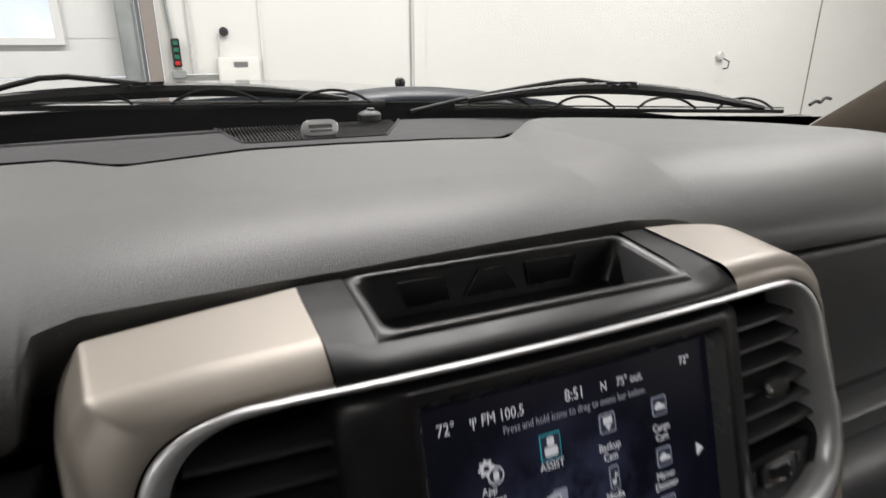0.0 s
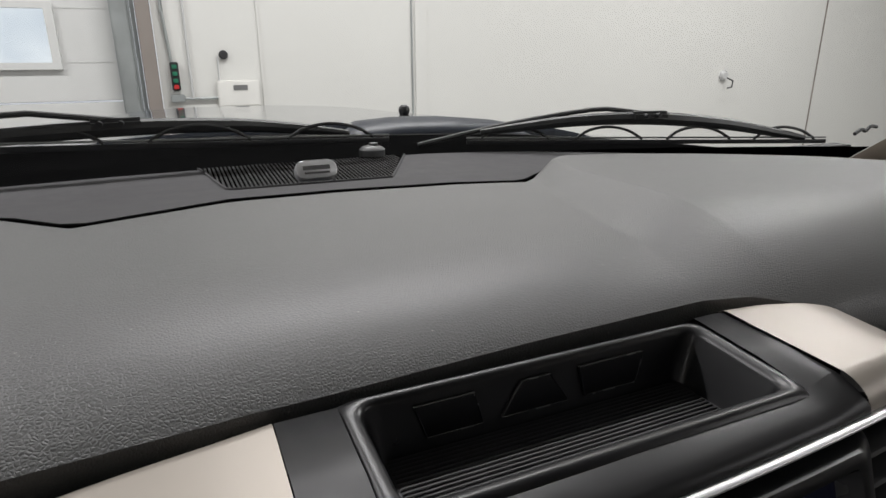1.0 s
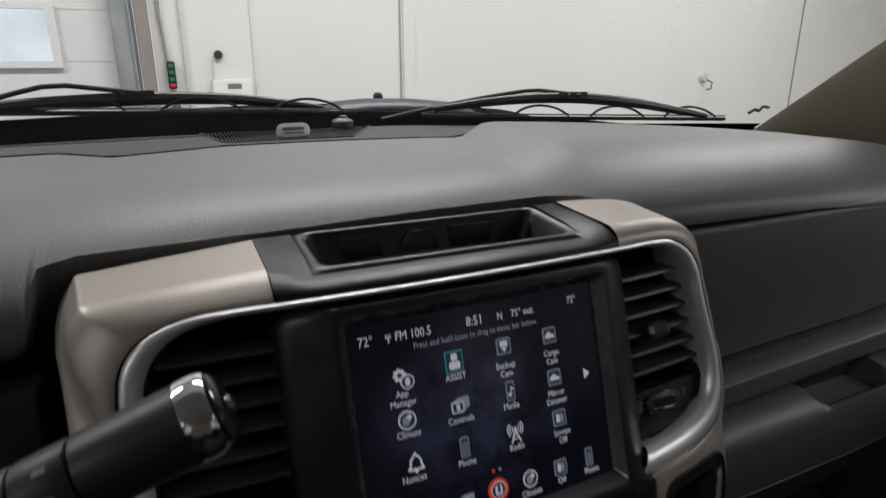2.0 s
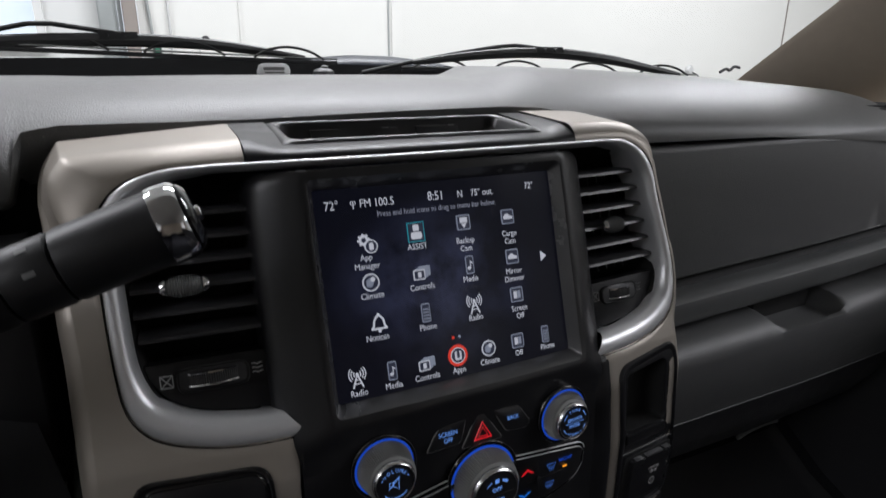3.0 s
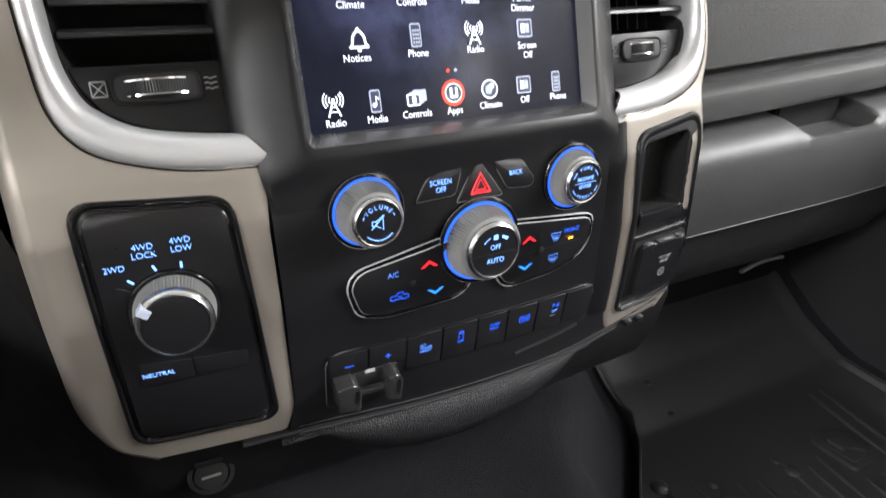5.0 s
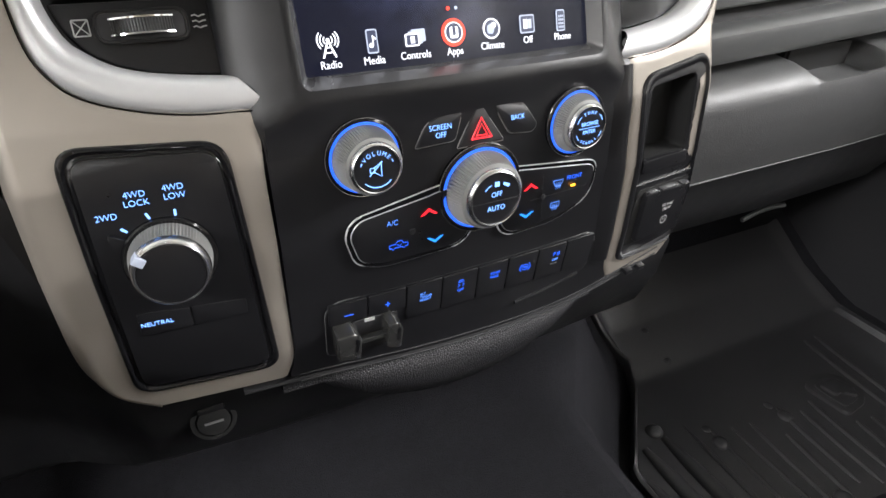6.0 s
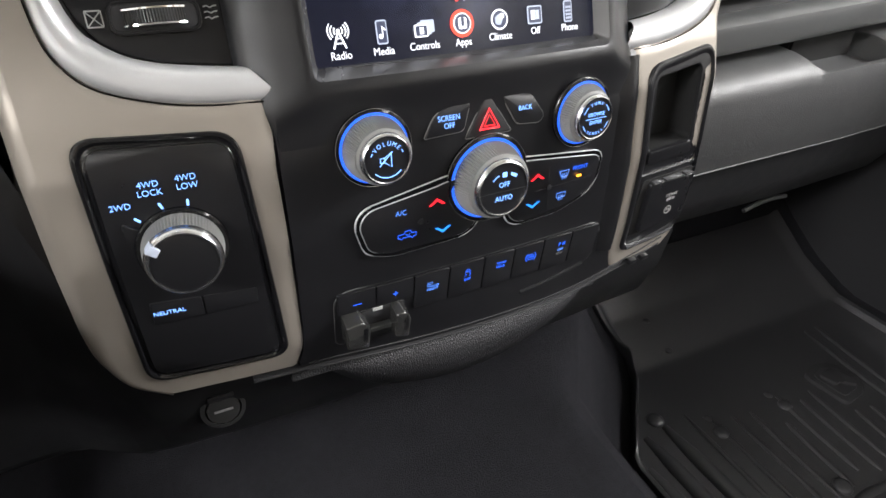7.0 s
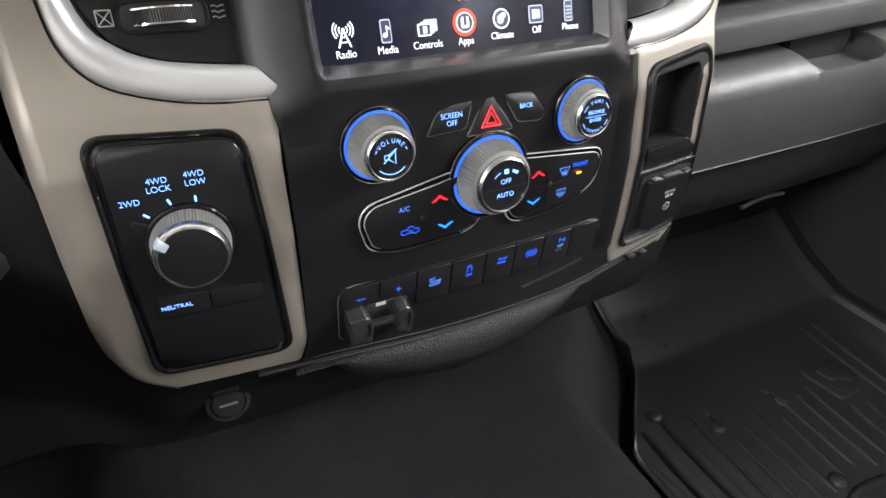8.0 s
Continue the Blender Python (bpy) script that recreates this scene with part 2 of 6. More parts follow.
def box(x0, x1, y0, y1):
    return [(x0, y0), (x1, y0), (x1, y1), (x0, y1)]


def circle(cx, cy, r, n=32):
    return [(cx + r * math.cos(2 * math.pi * i / n), cy + r * math.sin(2 * math.pi * i / n)) for i in range(n)]


def slab(outline, z0, z1, bevel=0.0, seg=2, cut=0.0):
    """A plate with the outline in x and y, from z0 up to z1, its upper rim rounded. cut: spacing of cross cuts, for bending."""
    bm = bmesh.new()
    up = [bm.verts.new((x, y, z1)) for x, y in outline]
    lo = [bm.verts.new((x, y, z0)) for x, y in outline]
    top = bm.faces.new(up)
    bm.faces.new(lo[::-1])
    n = len(outline)
    for i in range(n):
        bm.faces.new((up[i], lo[i], lo[(i + 1) % n], up[(i + 1) % n]))
    if bevel:
        bmesh.ops.bevel(bm, geom=list(top.edges), offset=bevel, segments=seg, profile=0.6, affect="EDGES", clamp_overlap=True)
    if cut:
        ys = [v.co.y for v in bm.verts]
        y = min(ys) + cut
        while y < max(ys) - cut * 0.3:
            bmesh.ops.bisect_plane(bm, geom=bm.verts[:] + bm.edges[:] + bm.faces[:], plane_co=(0, y, 0), plane_no=(0, 1, 0))
            y += cut
        xs = [v.co.x for v in bm.verts]
        x = min(xs) + cut * 2
        while x < max(xs) - cut * 0.3:
            bmesh.ops.bisect_plane(bm, geom=bm.verts[:] + bm.edges[:] + bm.faces[:], plane_co=(x, 0, 0), plane_no=(1, 0, 0))
            x += cut * 2
    return bm


def merge(*bms):
    out = bmesh.new()
    for b in bms:
        vs = {v: out.verts.new(v.co) for v in b.verts}
        for f in b.faces:
            out.faces.new([vs[v] for v in f.verts])
        b.free()
    return out


def warp(bm, fn):
    for v in bm.verts:
        v.co = fn(v.co)
    return bm


def moved(bm, m):
    bm.transform(m)
    return bm


def grid(rows, close_u=False):
    """A sheet through rows of points, all of one length."""
    bm = bmesh.new()
    vs = [[bm.verts.new(p) for p in r] for r in rows]
    for i in range(len(vs) - 1):
        m = len(vs[i])
        for j in range(m if close_u else m - 1):
            k = (j + 1) % m
            bm.faces.new((vs[i][j], vs[i + 1][j], vs[i + 1][k], vs[i][k]))
    return bm


def lathe(profile, n=48, knurl=None):
    """A turned solid about z through (radius, height) pairs. knurl: (first, last, teeth depth) of the rows that carry grip teeth."""
    rows = []
    for i, (r, z) in enumerate(profile):
        row = []
        for j in range(n):
            a = 2 * math.pi * j / n
            rr = r - (knurl[2] if knurl and knurl[0] <= i <= knurl[1] and j % 2 else 0)
            row.append((rr * math.cos(a), rr * math.sin(a), z))
        rows.append(row)
    bm = grid(rows, close_u=True)
    bm.verts.ensure_lookup_table()
    bm.faces.new([bm.verts[j] for j in range(n)])
    k = (len(profile) - 1) * n
    bm.faces.new([bm.verts[k + j] for j in range(n)])
    return bm


def tube(path, radius, n=10, flat=1.0):
    """A round bar along a path; radius may be a list. flat squeezes it upright."""
    p = [Vector(q) for q in path]
    rs = radius if isinstance(radius, (list, tuple)) else [radius] * len(p)
    rows = []
    for i, q in enumerate(p):
        d = (p[min(i + 1, len(p) - 1)] - p[max(i - 1, 0)]).normalized()
        s = d.cross(Vector((0, 0, 1)))
        s = s.normalized() if s.length > 1e-4 else Vector((1, 0, 0))
        u = s.cross(d)
        rows.append([q + (s * math.cos(2 * math.pi * k / n) + u * math.sin(2 * math.pi * k / n) * flat) * rs[i] for k in range(n)])
    bm = grid(rows, close_u=True)
    bm.verts.ensure_lookup_table()
    bm.faces.new([bm.verts[k] for k in range(n)])
    bm.faces.new([bm.verts[(len(p) - 1) * n + k] for k in range(n)])
    return bm


def band(outline, w, r, fn, n=6):
    """A thin round wire that follows a closed outline on the face, w out of it."""
    pts = [Vector(fn((p[0], p[1], w))) for p in outline]
    m = len(pts)
    rows = []
    for i in range(m):
        d = (pts[(i + 1) % m] - pts[i - 1]).normalized()
        s = d.cross(Vector((0, -1, 0))).normalized()
        u = s.cross(d)
        rows.append([pts[i] + (s * math.cos(2 * math.pi * k / n) + u * math.sin(2 * math.pi * k / n)) * r for k in range(n)])
    return grid(rows + [rows[0]], close_u=True)


def block(x0, x1, y0, y1, z0, z1, bevel=0.0):
    bm = bmesh.new()
    bmesh.ops.create_cube(bm, size=1)
    for v in bm.verts:
        v.co = Vector(((x0 + x1) / 2 + v.co.x * (x1 - x0), (y0 + y1) / 2 + v.co.y * (y1 - y0), (z0 + z1) / 2 + v.co.z * (z1 - z0)))
    if bevel:
        bmesh.ops.bevel(bm, geom=bm.edges[:], offset=bevel, segments=2, affect="EDGES", clamp_overlap=True)
    return bm


def words(name, body, size, m, material, parent, narrow=0.9, align="CENTER", thick=0.00012):
    """Lettering in the built-in font, as a thin mesh at the pose m."""
    cu = bpy.data.curves.new(name, "FONT")
    cu.body, cu.size, cu.align_x, cu.align_y = body, size * (0.85 if name == "legend" else 0.95), align, "CENTER"
    cu.resolution_u, cu.extrude, cu.space_line = 3, thick, 0.98
    cu.offset = -0.012 * cu.size if name == "legend" else -0.004 * cu.size
    tmp = bpy.data.objects.new(name, cu)
    me = bpy.data.meshes.new_from_object(tmp)
    bpy.data.objects.remove(tmp)
    bpy.data.curves.remove(cu)
    me.transform(m @ Matrix.Diagonal((narrow, 1, 1, 1)))
    me.materials.clear()
    me.materials.append(material)
    ob = new(name, me)
    ob.parent = parent
    return ob


# ---- the face of the centre stack ----
PROFILE_Z = (1.00, 1.10, 1.15, 1.21, 1.26, 1.285, 1.30, 1.42, 1.455, 1.60)
PROFILE_Y = (0.012, -0.004, -0.011, -0.016, -0.013, -0.006, 0.0, 0.038, 0.049, 0.095)


def face_y(x, z):
    """How far ahead the stack's face lies: it leans back at the screen, is upright below, and bows towards its ends."""
    return float(np.interp(z, PROFILE_Z, PROFILE_Y)) + 0.02 * x + 0.22 * x * x


def face_n(x, z):
    dz = (face_y(x, z + 0.006) - face_y(x, z - 0.006)) / 0.012
    dx = (face_y(x + 0.006, z) - face_y(x - 0.006, z)) / 0.012
    return Vector((dx, -1, dz)).normalized()


def fp(c):
    """The place of a point given as across, up and out from the face."""
    return Vector((c[0], face_y(c[0], c[1]), c[1])) + face_n(c[0], c[1]) * c[2]


def fm(x, z, out=0.0):
    """The pose on the face at x and height z: its z axis points out of the face."""
    n = face_n(x, z)
    r = (Vector((1, 0, 0)) - n * n.x).normalized()
    u = n.cross(r)
    p = fp((x, z, out))
    return Matrix(((r.x, u.x, n.x, p.x), (r.y, u.y, n.y, p.y), (r.z, u.z, n.z, p.z), (0, 0, 0, 1)))


# ---- the workshop outside ----
def structure(name, bm, material, label, category):
    return tagged(part(name, bm, material), label, category, kind="structure")


WY = 4.5
structure("ground", block(-9, 12, -9, 4.7, -0.2, 0.0), CONCRETE, "grey sealed concrete workshop floor", "floor")
structure("wall_north", block(-0.171, 12, WY, WY + 0.2, 0, 4.4), WALLPAINT, "white panelled workshop wall ahead of the truck", "wall")
structure("wall_south", block(-9, 12, -9.2, -9, 0, 4.4), WALLPAINT, "plain white workshop wall behind the truck", "wall")
structure("wall_west", block(-9.2, -9, -9, 4.7, 0, 4.4), WALLPAINT, "plain white workshop side wall", "wall")
structure("wall_east", block(12, 12.2, -9, 4.7, 0, 4.4), WALLPAINT, "plain white workshop side wall", "wall")
structure("wall_over_door", block(-9, -0.171, WY, WY + 0.2, 3.3, 4.4), WALLPAINT, "white wall over the garage door", "wall")
structure("ceiling", block(-9.2, 12.2, -9.2, 4.7, 4.4, 4.6), WALLPAINT, "white workshop ceiling", "ceiling")
# cover strips of the wall panels
for sx, w, mt in ((0.495, 0.018, WALLPAINT), (1.635, 0.012, STEEL), (1.71, 0.10, WALLPAINT), (6.345, 0.012, POST)):
    ob = structure("trim", block(sx - w / 2, sx + w / 2, WY - 0.012, WY, 0, 4.4, 0.003), mt, "narrow upright cover strip on the wall", "trim")
# steel door track and brown post beside the garage door
structure("door_track", merge(block(-0.405, -0.305, WY - 0.10, WY, 0, 4.2, 0.01), block(-0.304, -0.292, WY - 0.06, WY, 0, 4.2, 0.002), block(-0.290, -0.266, WY - 0.03, WY, 0, 4.2, 0.002)), STEEL, "galvanised steel garage door track", "door track")
structure("door_post", block(-0.262, -0.174, WY - 0.07, WY + 0.02, 0, 4.38, 0.006), POST, "brown-grey painted door post", "post")

door = tagged(new("door_1"), "closed white sectional garage door with a small window", "garage door", kind="structure")
DX0, DX1 = -3.4, -0.405
LEVELS = (0.02, 0.46, 0.90, 1.345, 2.06, 2.65, 3.29)
for k in range(6):
    z0, z1 = LEVELS[k], LEVELS[k + 1] - 0.008
    if k == 3:
        wins = [(-1.12, -0.77), (-1.9, -1.55), (-2.7, -2.35)]
        part("panel", block(DX0, DX1, WY + 0.03, WY + 0.08, z0, 1.585, 0.004), DOORPAINT, door)
        part("panel", block(DX0, DX1, WY + 0.03, WY + 0.08, 1.905, z1, 0.004), DOORPAINT, door)
        edges = [DX0] + [e for w in sorted(wins) for e in w] + [DX1]
        for a, b in zip(edges[0::2], edges[1::2]):
            part("panel", block(a, b, WY + 0.03, WY + 0.08, 1.585, 1.905), DOORPAINT, door)
    else:
        part("panel", block(DX0, DX1, WY + 0.03, WY + 0.08, z0, z1, 0.004), DOORPAINT, door)
for a, b in ((-1.12, -0.77), (-1.9, -1.55), (-2.7, -2.35)):
    bars = merge(block(a - 0.03, b + 0.05, WY + 0.0, WY + 0.03, 1.545, 1.587), block(a - 0.03, b + 0.05, WY + 0.0, WY + 0.03, 1.903, 1.94),
                 block(a - 0.03, a, WY + 0.0, WY + 0.03, 1.587, 1.903), block(b, b + 0.05, WY + 0.0, WY + 0.03, 1.587, 1.903))
    part("window_frame", bars, DOORPAINT, door)
    part("pane", block(a, b, WY + 0.05, WY + 0.055, 1.587, 1.903), GLASS, door).visible_shadow = False


def daylight_backdrop():
    m = bpy.data.materials.new("daylight_yard")
    m.use_nodes = True
    nt = m.node_tree
    b = nt.nodes["Principled BSDF"]
    tc = nt.nodes.new("ShaderNodeTexCoord")
    n = nt.nodes.new("ShaderNodeTexNoise")
    n.inputs["Scale"].default_value = 1.6
    nt.links.new(tc.outputs["Object"], n.inputs["Vector"])
    nt.links.new(ramp_mix(nt, n.outputs["Fac"], (0.45, 0.5, 0.58), (1.0, 1.0, 1.0)), b.inputs["Emission Color"])
    b.inputs["Emission Strength"].default_value = 1.15
    ob = structure("backdrop", block(-14, 2, 12, 12.05, 0, 6), m, "bright hazy daylight yard outside", "backdrop")
    return ob


daylight_backdrop()
structure("yard_ground", block(-14, 3, 4.75, 12, -0.25, -0.01), CONCRETE, "pale concrete yard outside the garage door", "ground")


def control_station():
    t = thing("door_control", "black garage door control with green and red buttons", "control box")
    part("housing", block(-0.103, -0.05, WY - 0.05, WY, 1.40, 1.585, 0.006), MATTE, t)
    g, r = surface("green_button", (0.02, 0.16, 0.09), 0.4), surface("red_button", (0.5, 0.03, 0.03), 0.4)
    for z, mt in ((1.555, g), (1.51, g), (1.465, g), (1.425, r)):
        part("button", block(-0.092, -0.061, WY - 0.062, WY - 0.05, z - 0.014, z + 0.014, 0.004), mt, t)
    part("conduit", tube([(-0.11, WY - 0.02, 4.3), (-0.11, WY - 0.02, 1.9), (-0.09, WY - 0.02, 1.58)], 0.011), STEEL, t)
    part("conduit", tube([(0.02, WY - 0.02, 4.3), (0.02, WY - 0.02, 1.35)], 0.009), WHITEINK, t)
    part("junction_box", block(-0.12, -0.03, WY - 0.06, WY, 1.325, 1.375, 0.006), STEEL, t)
    part("conduit", tube([(-0.03, WY - 0.02, 1.345), (0.2, WY - 0.02, 1.345)], 0.009), STEEL, t)


control_station()


def wall_bits():
    t = thing("thermostat", "white wall thermostat box with a grey display", "thermostat")
    part("housing", block(0.18, 0.46, WY - 0.05, WY, 1.285, 1.46, 0.008), surface("ivory_plastic", (0.72, 0.71, 0.68), 0.45), t)
    part("display", block(0.285, 0.38, WY - 0.053, WY - 0.05, 1.395, 1.43), DIMINK, t)
    part("antenna", tube([(0.2, WY - 0.02, 1.46), (0.205, WY - 0.02, 1.62)], 0.006), WHITEINK, t)
    s = thing("ceiling_sensor", "small dark round sensor on the wall", "sensor")
    part("body", moved(lathe([(0.03, 0), (0.03, 0.02), (0.02, 0.035)], 20), Matrix.Translation((0.245, WY, 1.63)) @ Matrix.Rotation(radians(90), 4, "X")), MATTE, s)
    c = thing("wall_hook", "white round cap with a dark hook on the wall", "hook")
    part("plate", moved(lathe([(0.05, 0), (0.05, 0.02), (0.035, 0.04)], 24), Matrix.Translation((4.97, WY, 1.42)) @ Matrix.Rotation(radians(90), 4, "X")), WHITEINK, c)
    part("hook", tube([(4.99, WY - 0.03, 1.40), (5.02, WY - 0.09, 1.37), (4.99, WY - 0.11, 1.31), (4.95, WY - 0.09, 1.30)], 0.007), MATTE, c)


wall_bits()


# ---- the cab shell ----
def glass_y(x, z):
    return 0.70 - 0.33 * x * x - (z - 1.47) * 1.28


rows = []
for z in np.linspace(1.462, 1.96, 14):
    rows.append([(x, glass_y(x, z), z) for x in np.linspace(-0.86, 0.86, 27)])
ws = structure("windshield", grid(rows), GLASS, "clear curved windshield glass", "windshield")
ws.visible_shadow = False
rows = [[(x, glass_y(x, z) - 0.003, z) for x in np.linspace(-0.82, 0.80, 33)] for z in (1.44, 1.452, 1.464, 1.474)]
structure("windshield_border", grid(rows), COWL, "black ceramic border along the windshield's foot", "windshield border")

roof = [[(x, y, 1.99 - 0.03 * x * x + 0.02 * math.cos(y)) for x in np.linspace(-0.9, 0.9, 10)] for y in np.linspace(0.06, -2.3, 10)]
structure("cab_roof", grid(roof), HEADLINER, "pale woven headliner of the cab roof", "headliner")
# unseen rear panel, run up to the roof to keep rear light out
structure("cab_back_blind", block(-0.9, 0.9, -2.36, -2.3, 0.7, 1.97), FABRIC, "unseen taupe panel that shuts out light from behind", "cab wall")
for side, nm in ((-1, "cab_side_west"), (1, "cab_side_east")):
    xs = sorted((side * 0.88, side * 0.94))
    sill = 1.44 if side < 0 else 1.36
    structure(nm + "_lower", block(*xs, -2.36, 0.62, 0.65, 1.275), MATTE, "black lower door and kick panel of the cab", "cab wall")
    structure(nm, merge(block(*xs, -2.36, -0.98, 1.275, sill), block(*xs, -0.12, 0.15, 1.275, sill), block(*xs, 0.15, 0.62, 1.275, 1.38), block(*xs, -1.25, -1.10, sill, 1.97), block(*xs, -2.36, -2.2, sill, 1.97)), FABRIC, "taupe cab side below the window line", "cab wall")


def a_pillar(side):
    """A padded pillar from the dash corner up along the windshield's edge."""
    rows = []
    for t in np.linspace(-0.12, 1, 14):
        z = 1.475 + t * 0.5
        x = side * (0.812 + 0.035 * t)
        y = glass_y(0.80, z) - 0.012
        w = 0.085 + 0.02 * t
        rows.append([(x, y + 0.012, z), (x + side * 0.004, y - 0.008, z), (x + side * 0.03, y - 0.035 * 1.6, z), (x + side * 0.07, y - w * 1.9, z), (x + side * 0.11, y - w * 2.5, z), (x + side * 0.14, y - w * 2.6, z)])
    return structure("pillar_trim", grid(rows), FABRIC, "taupe padded windshield pillar trim", "pillar trim")


a_pillar(1)
a_pillar(-1)


# ---- the dash top ----
def tri(v, a, b):
    t = max(0.0, min(1.0, (v - a) / (b - a)))
    return t * t * (3 - 2 * t)


def crown(x):
    return 1.4925 - 0.030 * max(0.0, min(1.25, (x - 0.12) / 0.58)) ** 1.6


DECK_X = (-0.80, -0.50, -0.278, -0.225, -0.173, -0.114, -0.021, 0.084, 0.150, 0.243, 0.319, 0.45, 0.60, 0.80)
DECK_Y = (0.30, 0.44, 0.452, 0.399, 0.418, 0.440, 0.438, 0.424, 0.405, 0.478, 0.474, 0.456, 0.43, 0.36)


def deck_edge(x):
    return float(np.interp(x, DECK_X, DECK_Y))


LIP_X = (-0.262, -0.2516, -0.2338, -0.19, -0.134, 0.0, 0.114, 0.150, 0.19, 0.212, 0.225)
LIP_Y = (0.112, 0.1188, 0.1252, 0.1295, 0.1346, 0.139, 0.141, 0.137, 0.126, 0.117, 0.112)


def raise_at(x, y):
    """The step up to the passenger side's pad, along a slanting facet."""
    foot = float(np.interp(y, (0.20, 0.245, 0.37, 0.45), (0.117, 0.117, 0.153, 0.183)))
    crest = float(np.interp(y, (0.20, 0.38, 0.48), (0.187, 0.192, 0.225)))
    return 0.0120 * max(0, min(1, (x - foot) / (crest - foot))) * tri(y, 0.115, 0.265)


def pad_section(x):
    """Points (y, z) from the flat top over the rounded front to the lower front edge, at x: cut off behind the trim's caps."""
    top, lip = crown(x), float(np.interp(x, LIP_X, LIP_Y))
    east = tri(x, -0.31, -0.10)
    front, deep = 0.088 + 0.034 * east, 0.070 - 0.015 * east
    capped = tri(x, -0.2605, -0.2540) * (1 - tri(x, 0.222, 0.236))
    cut = front + 0.0004 + (max(lip + 0.006, front + 0.0004) - front - 0.0004) * capped
    last = math.asin(min(1.0, (0.25 - cut) / (0.25 - front)))
    out = []
    for k in range(1, 25):
        a = last * k / 24
        out.append((0.25 - (0.25 - front) * math.sin(a), top - deep * (1 - math.cos(a))))
    y, z = out[-1]
    west = 1 - tri(x, -0.2605, -0.2540)
    short = [(y + 0.0012 * capped, z + (1.43 - z) * 0.35), (y + 0.002 * capped, z + (1.43 - z) * 0.7), (y + 0.003, 1.4315)]
    long = [(y + 0.0005, z - 0.004), (y + 0.004, z - 0.007), (y + 0.012, z - 0.008)]
    return out + [(p[0] * (1 - west) + q[0] * west, p[1] * (1 - west) + q[1] * west) for p, q in zip(short, long)]


def dash_pad():
    rows = []
    xs = sorted(set([round(v, 4) for v in np.concatenate([np.linspace(-0.80, -0.28, 14), np.linspace(-0.28, -0.2, 25), np.linspace(-0.2, 0.10, 20), np.linspace(0.10, 0.24, 71), np.linspace(0.24, 0.30, 13), np.linspace(0.3, 0.80, 26)])]))
    for x in xs:
        b = deck_edge(x)
        back = [(b + 0.001, crown(x) - 0.014), (b, crown(x) - 0.006)] + [(b - 0.003, crown(x) - 0.003)] + [(b + (0.25 - b) * t, crown(x) - 0.001 * (1 - t)) for t in np.linspace(0.06, 1, 30)]
        end = max(0.0, (abs(x - 0.02) - 0.70) / 0.08)
        rows.append([(x, y, z + raise_at(x, y) - 0.02 * end * end) for y, z in back + pad_section(x)])
    return grid(rows)


dash = thing("dashboard", "dark grey soft-touch dashboard top with leather grain", "dashboard")
# added dark filler: stops light leaking between pad and glove box
part("leak_filler", block(-0.79, 0.79, 0.17, 0.42, 1.0, 1.455), CAVITY, dash)
part("dash_pad", dash_pad(), LEATHER, dash, "dark grey leather-grained dash pad", 50)
rows = []
for x, back in [(v, 0.0) for v in np.linspace(-0.80, -0.262, 12)] + [(-0.2590, 0.002), (-0.2575, 0.007), (-0.2570, 0.03)]:
    rows.append([(x, y + back, z) for y, z in ((0.110, 1.404), (0.092, 1.402), (0.0885, 1.396), (0.084, 1.36), (0.078, 1.29), (0.072, 1.243), (0.084, 1.238))])
part("lower_skin", grid(rows), MATTE, dash, "matte black panel under the pad's roll", 60)

GLASS_X = (-0.80, -0.5, -0.31, -0.214, 0.0, 0.133, 0.266, 0.43, 0.6, 0.75, 0.80)
GLASS_Y = (0.46, 0.60, 0.645, 0.66, 0.672, 0.672, 0.655, 0.61, 0.555, 0.49, 0.47)


def deck_back(x):
    y = float(np.interp(x, GLASS_X, GLASS_Y))
    n = float(np.interp(x, (-0.126, -0.109, 0.05, 0.126), (0.668, 0.509, 0.503, 0.668)))
    return min(y, n)


def deck_z(x, y):
    return crown(x) - 0.0050 - max(0, (y - 0.45)) * 0.03


xs = sorted(set([round(v, 4) for v in np.concatenate([np.linspace(-0.80, -0.13, 40), np.linspace(-0.13, 0.13, 60), np.linspace(0.13, 0.80, 50), np.linspace(-0.126, -0.109, 8)])]))
rows = []
for x in xs:
    a, b = deck_edge(x) - 0.004, deck_back(x)
    ys = list(np.linspace(a, b - 0.002, 8))
    rows.append([(x, y, deck_z(x, y)) for y in ys] + [(x, b, deck_z(x, b) - 0.0015), (x, b + 0.0015, deck_z(x, b) - 0.010), (x, b + 0.002, deck_z(x, b) - 0.03)])
# added black bead: the dark of the pad's open gap, put into colour
seam = [[(x, deck_edge(x) + o, deck_z(x, deck_edge(x)) + h) for o, h in ((-0.002, 0.0002), (-0.0008, 0.0034), (0.0022, 0.0039), (0.0040, 0.0)) ] for x in xs]
part("edge_gap_strip", grid(seam), GAP, dash, "thin black strip for the dark gap along the deck", 60)
part("defrost_deck", grid(rows), DECK, dash, "smooth dark grey strip below the windshield", 30)


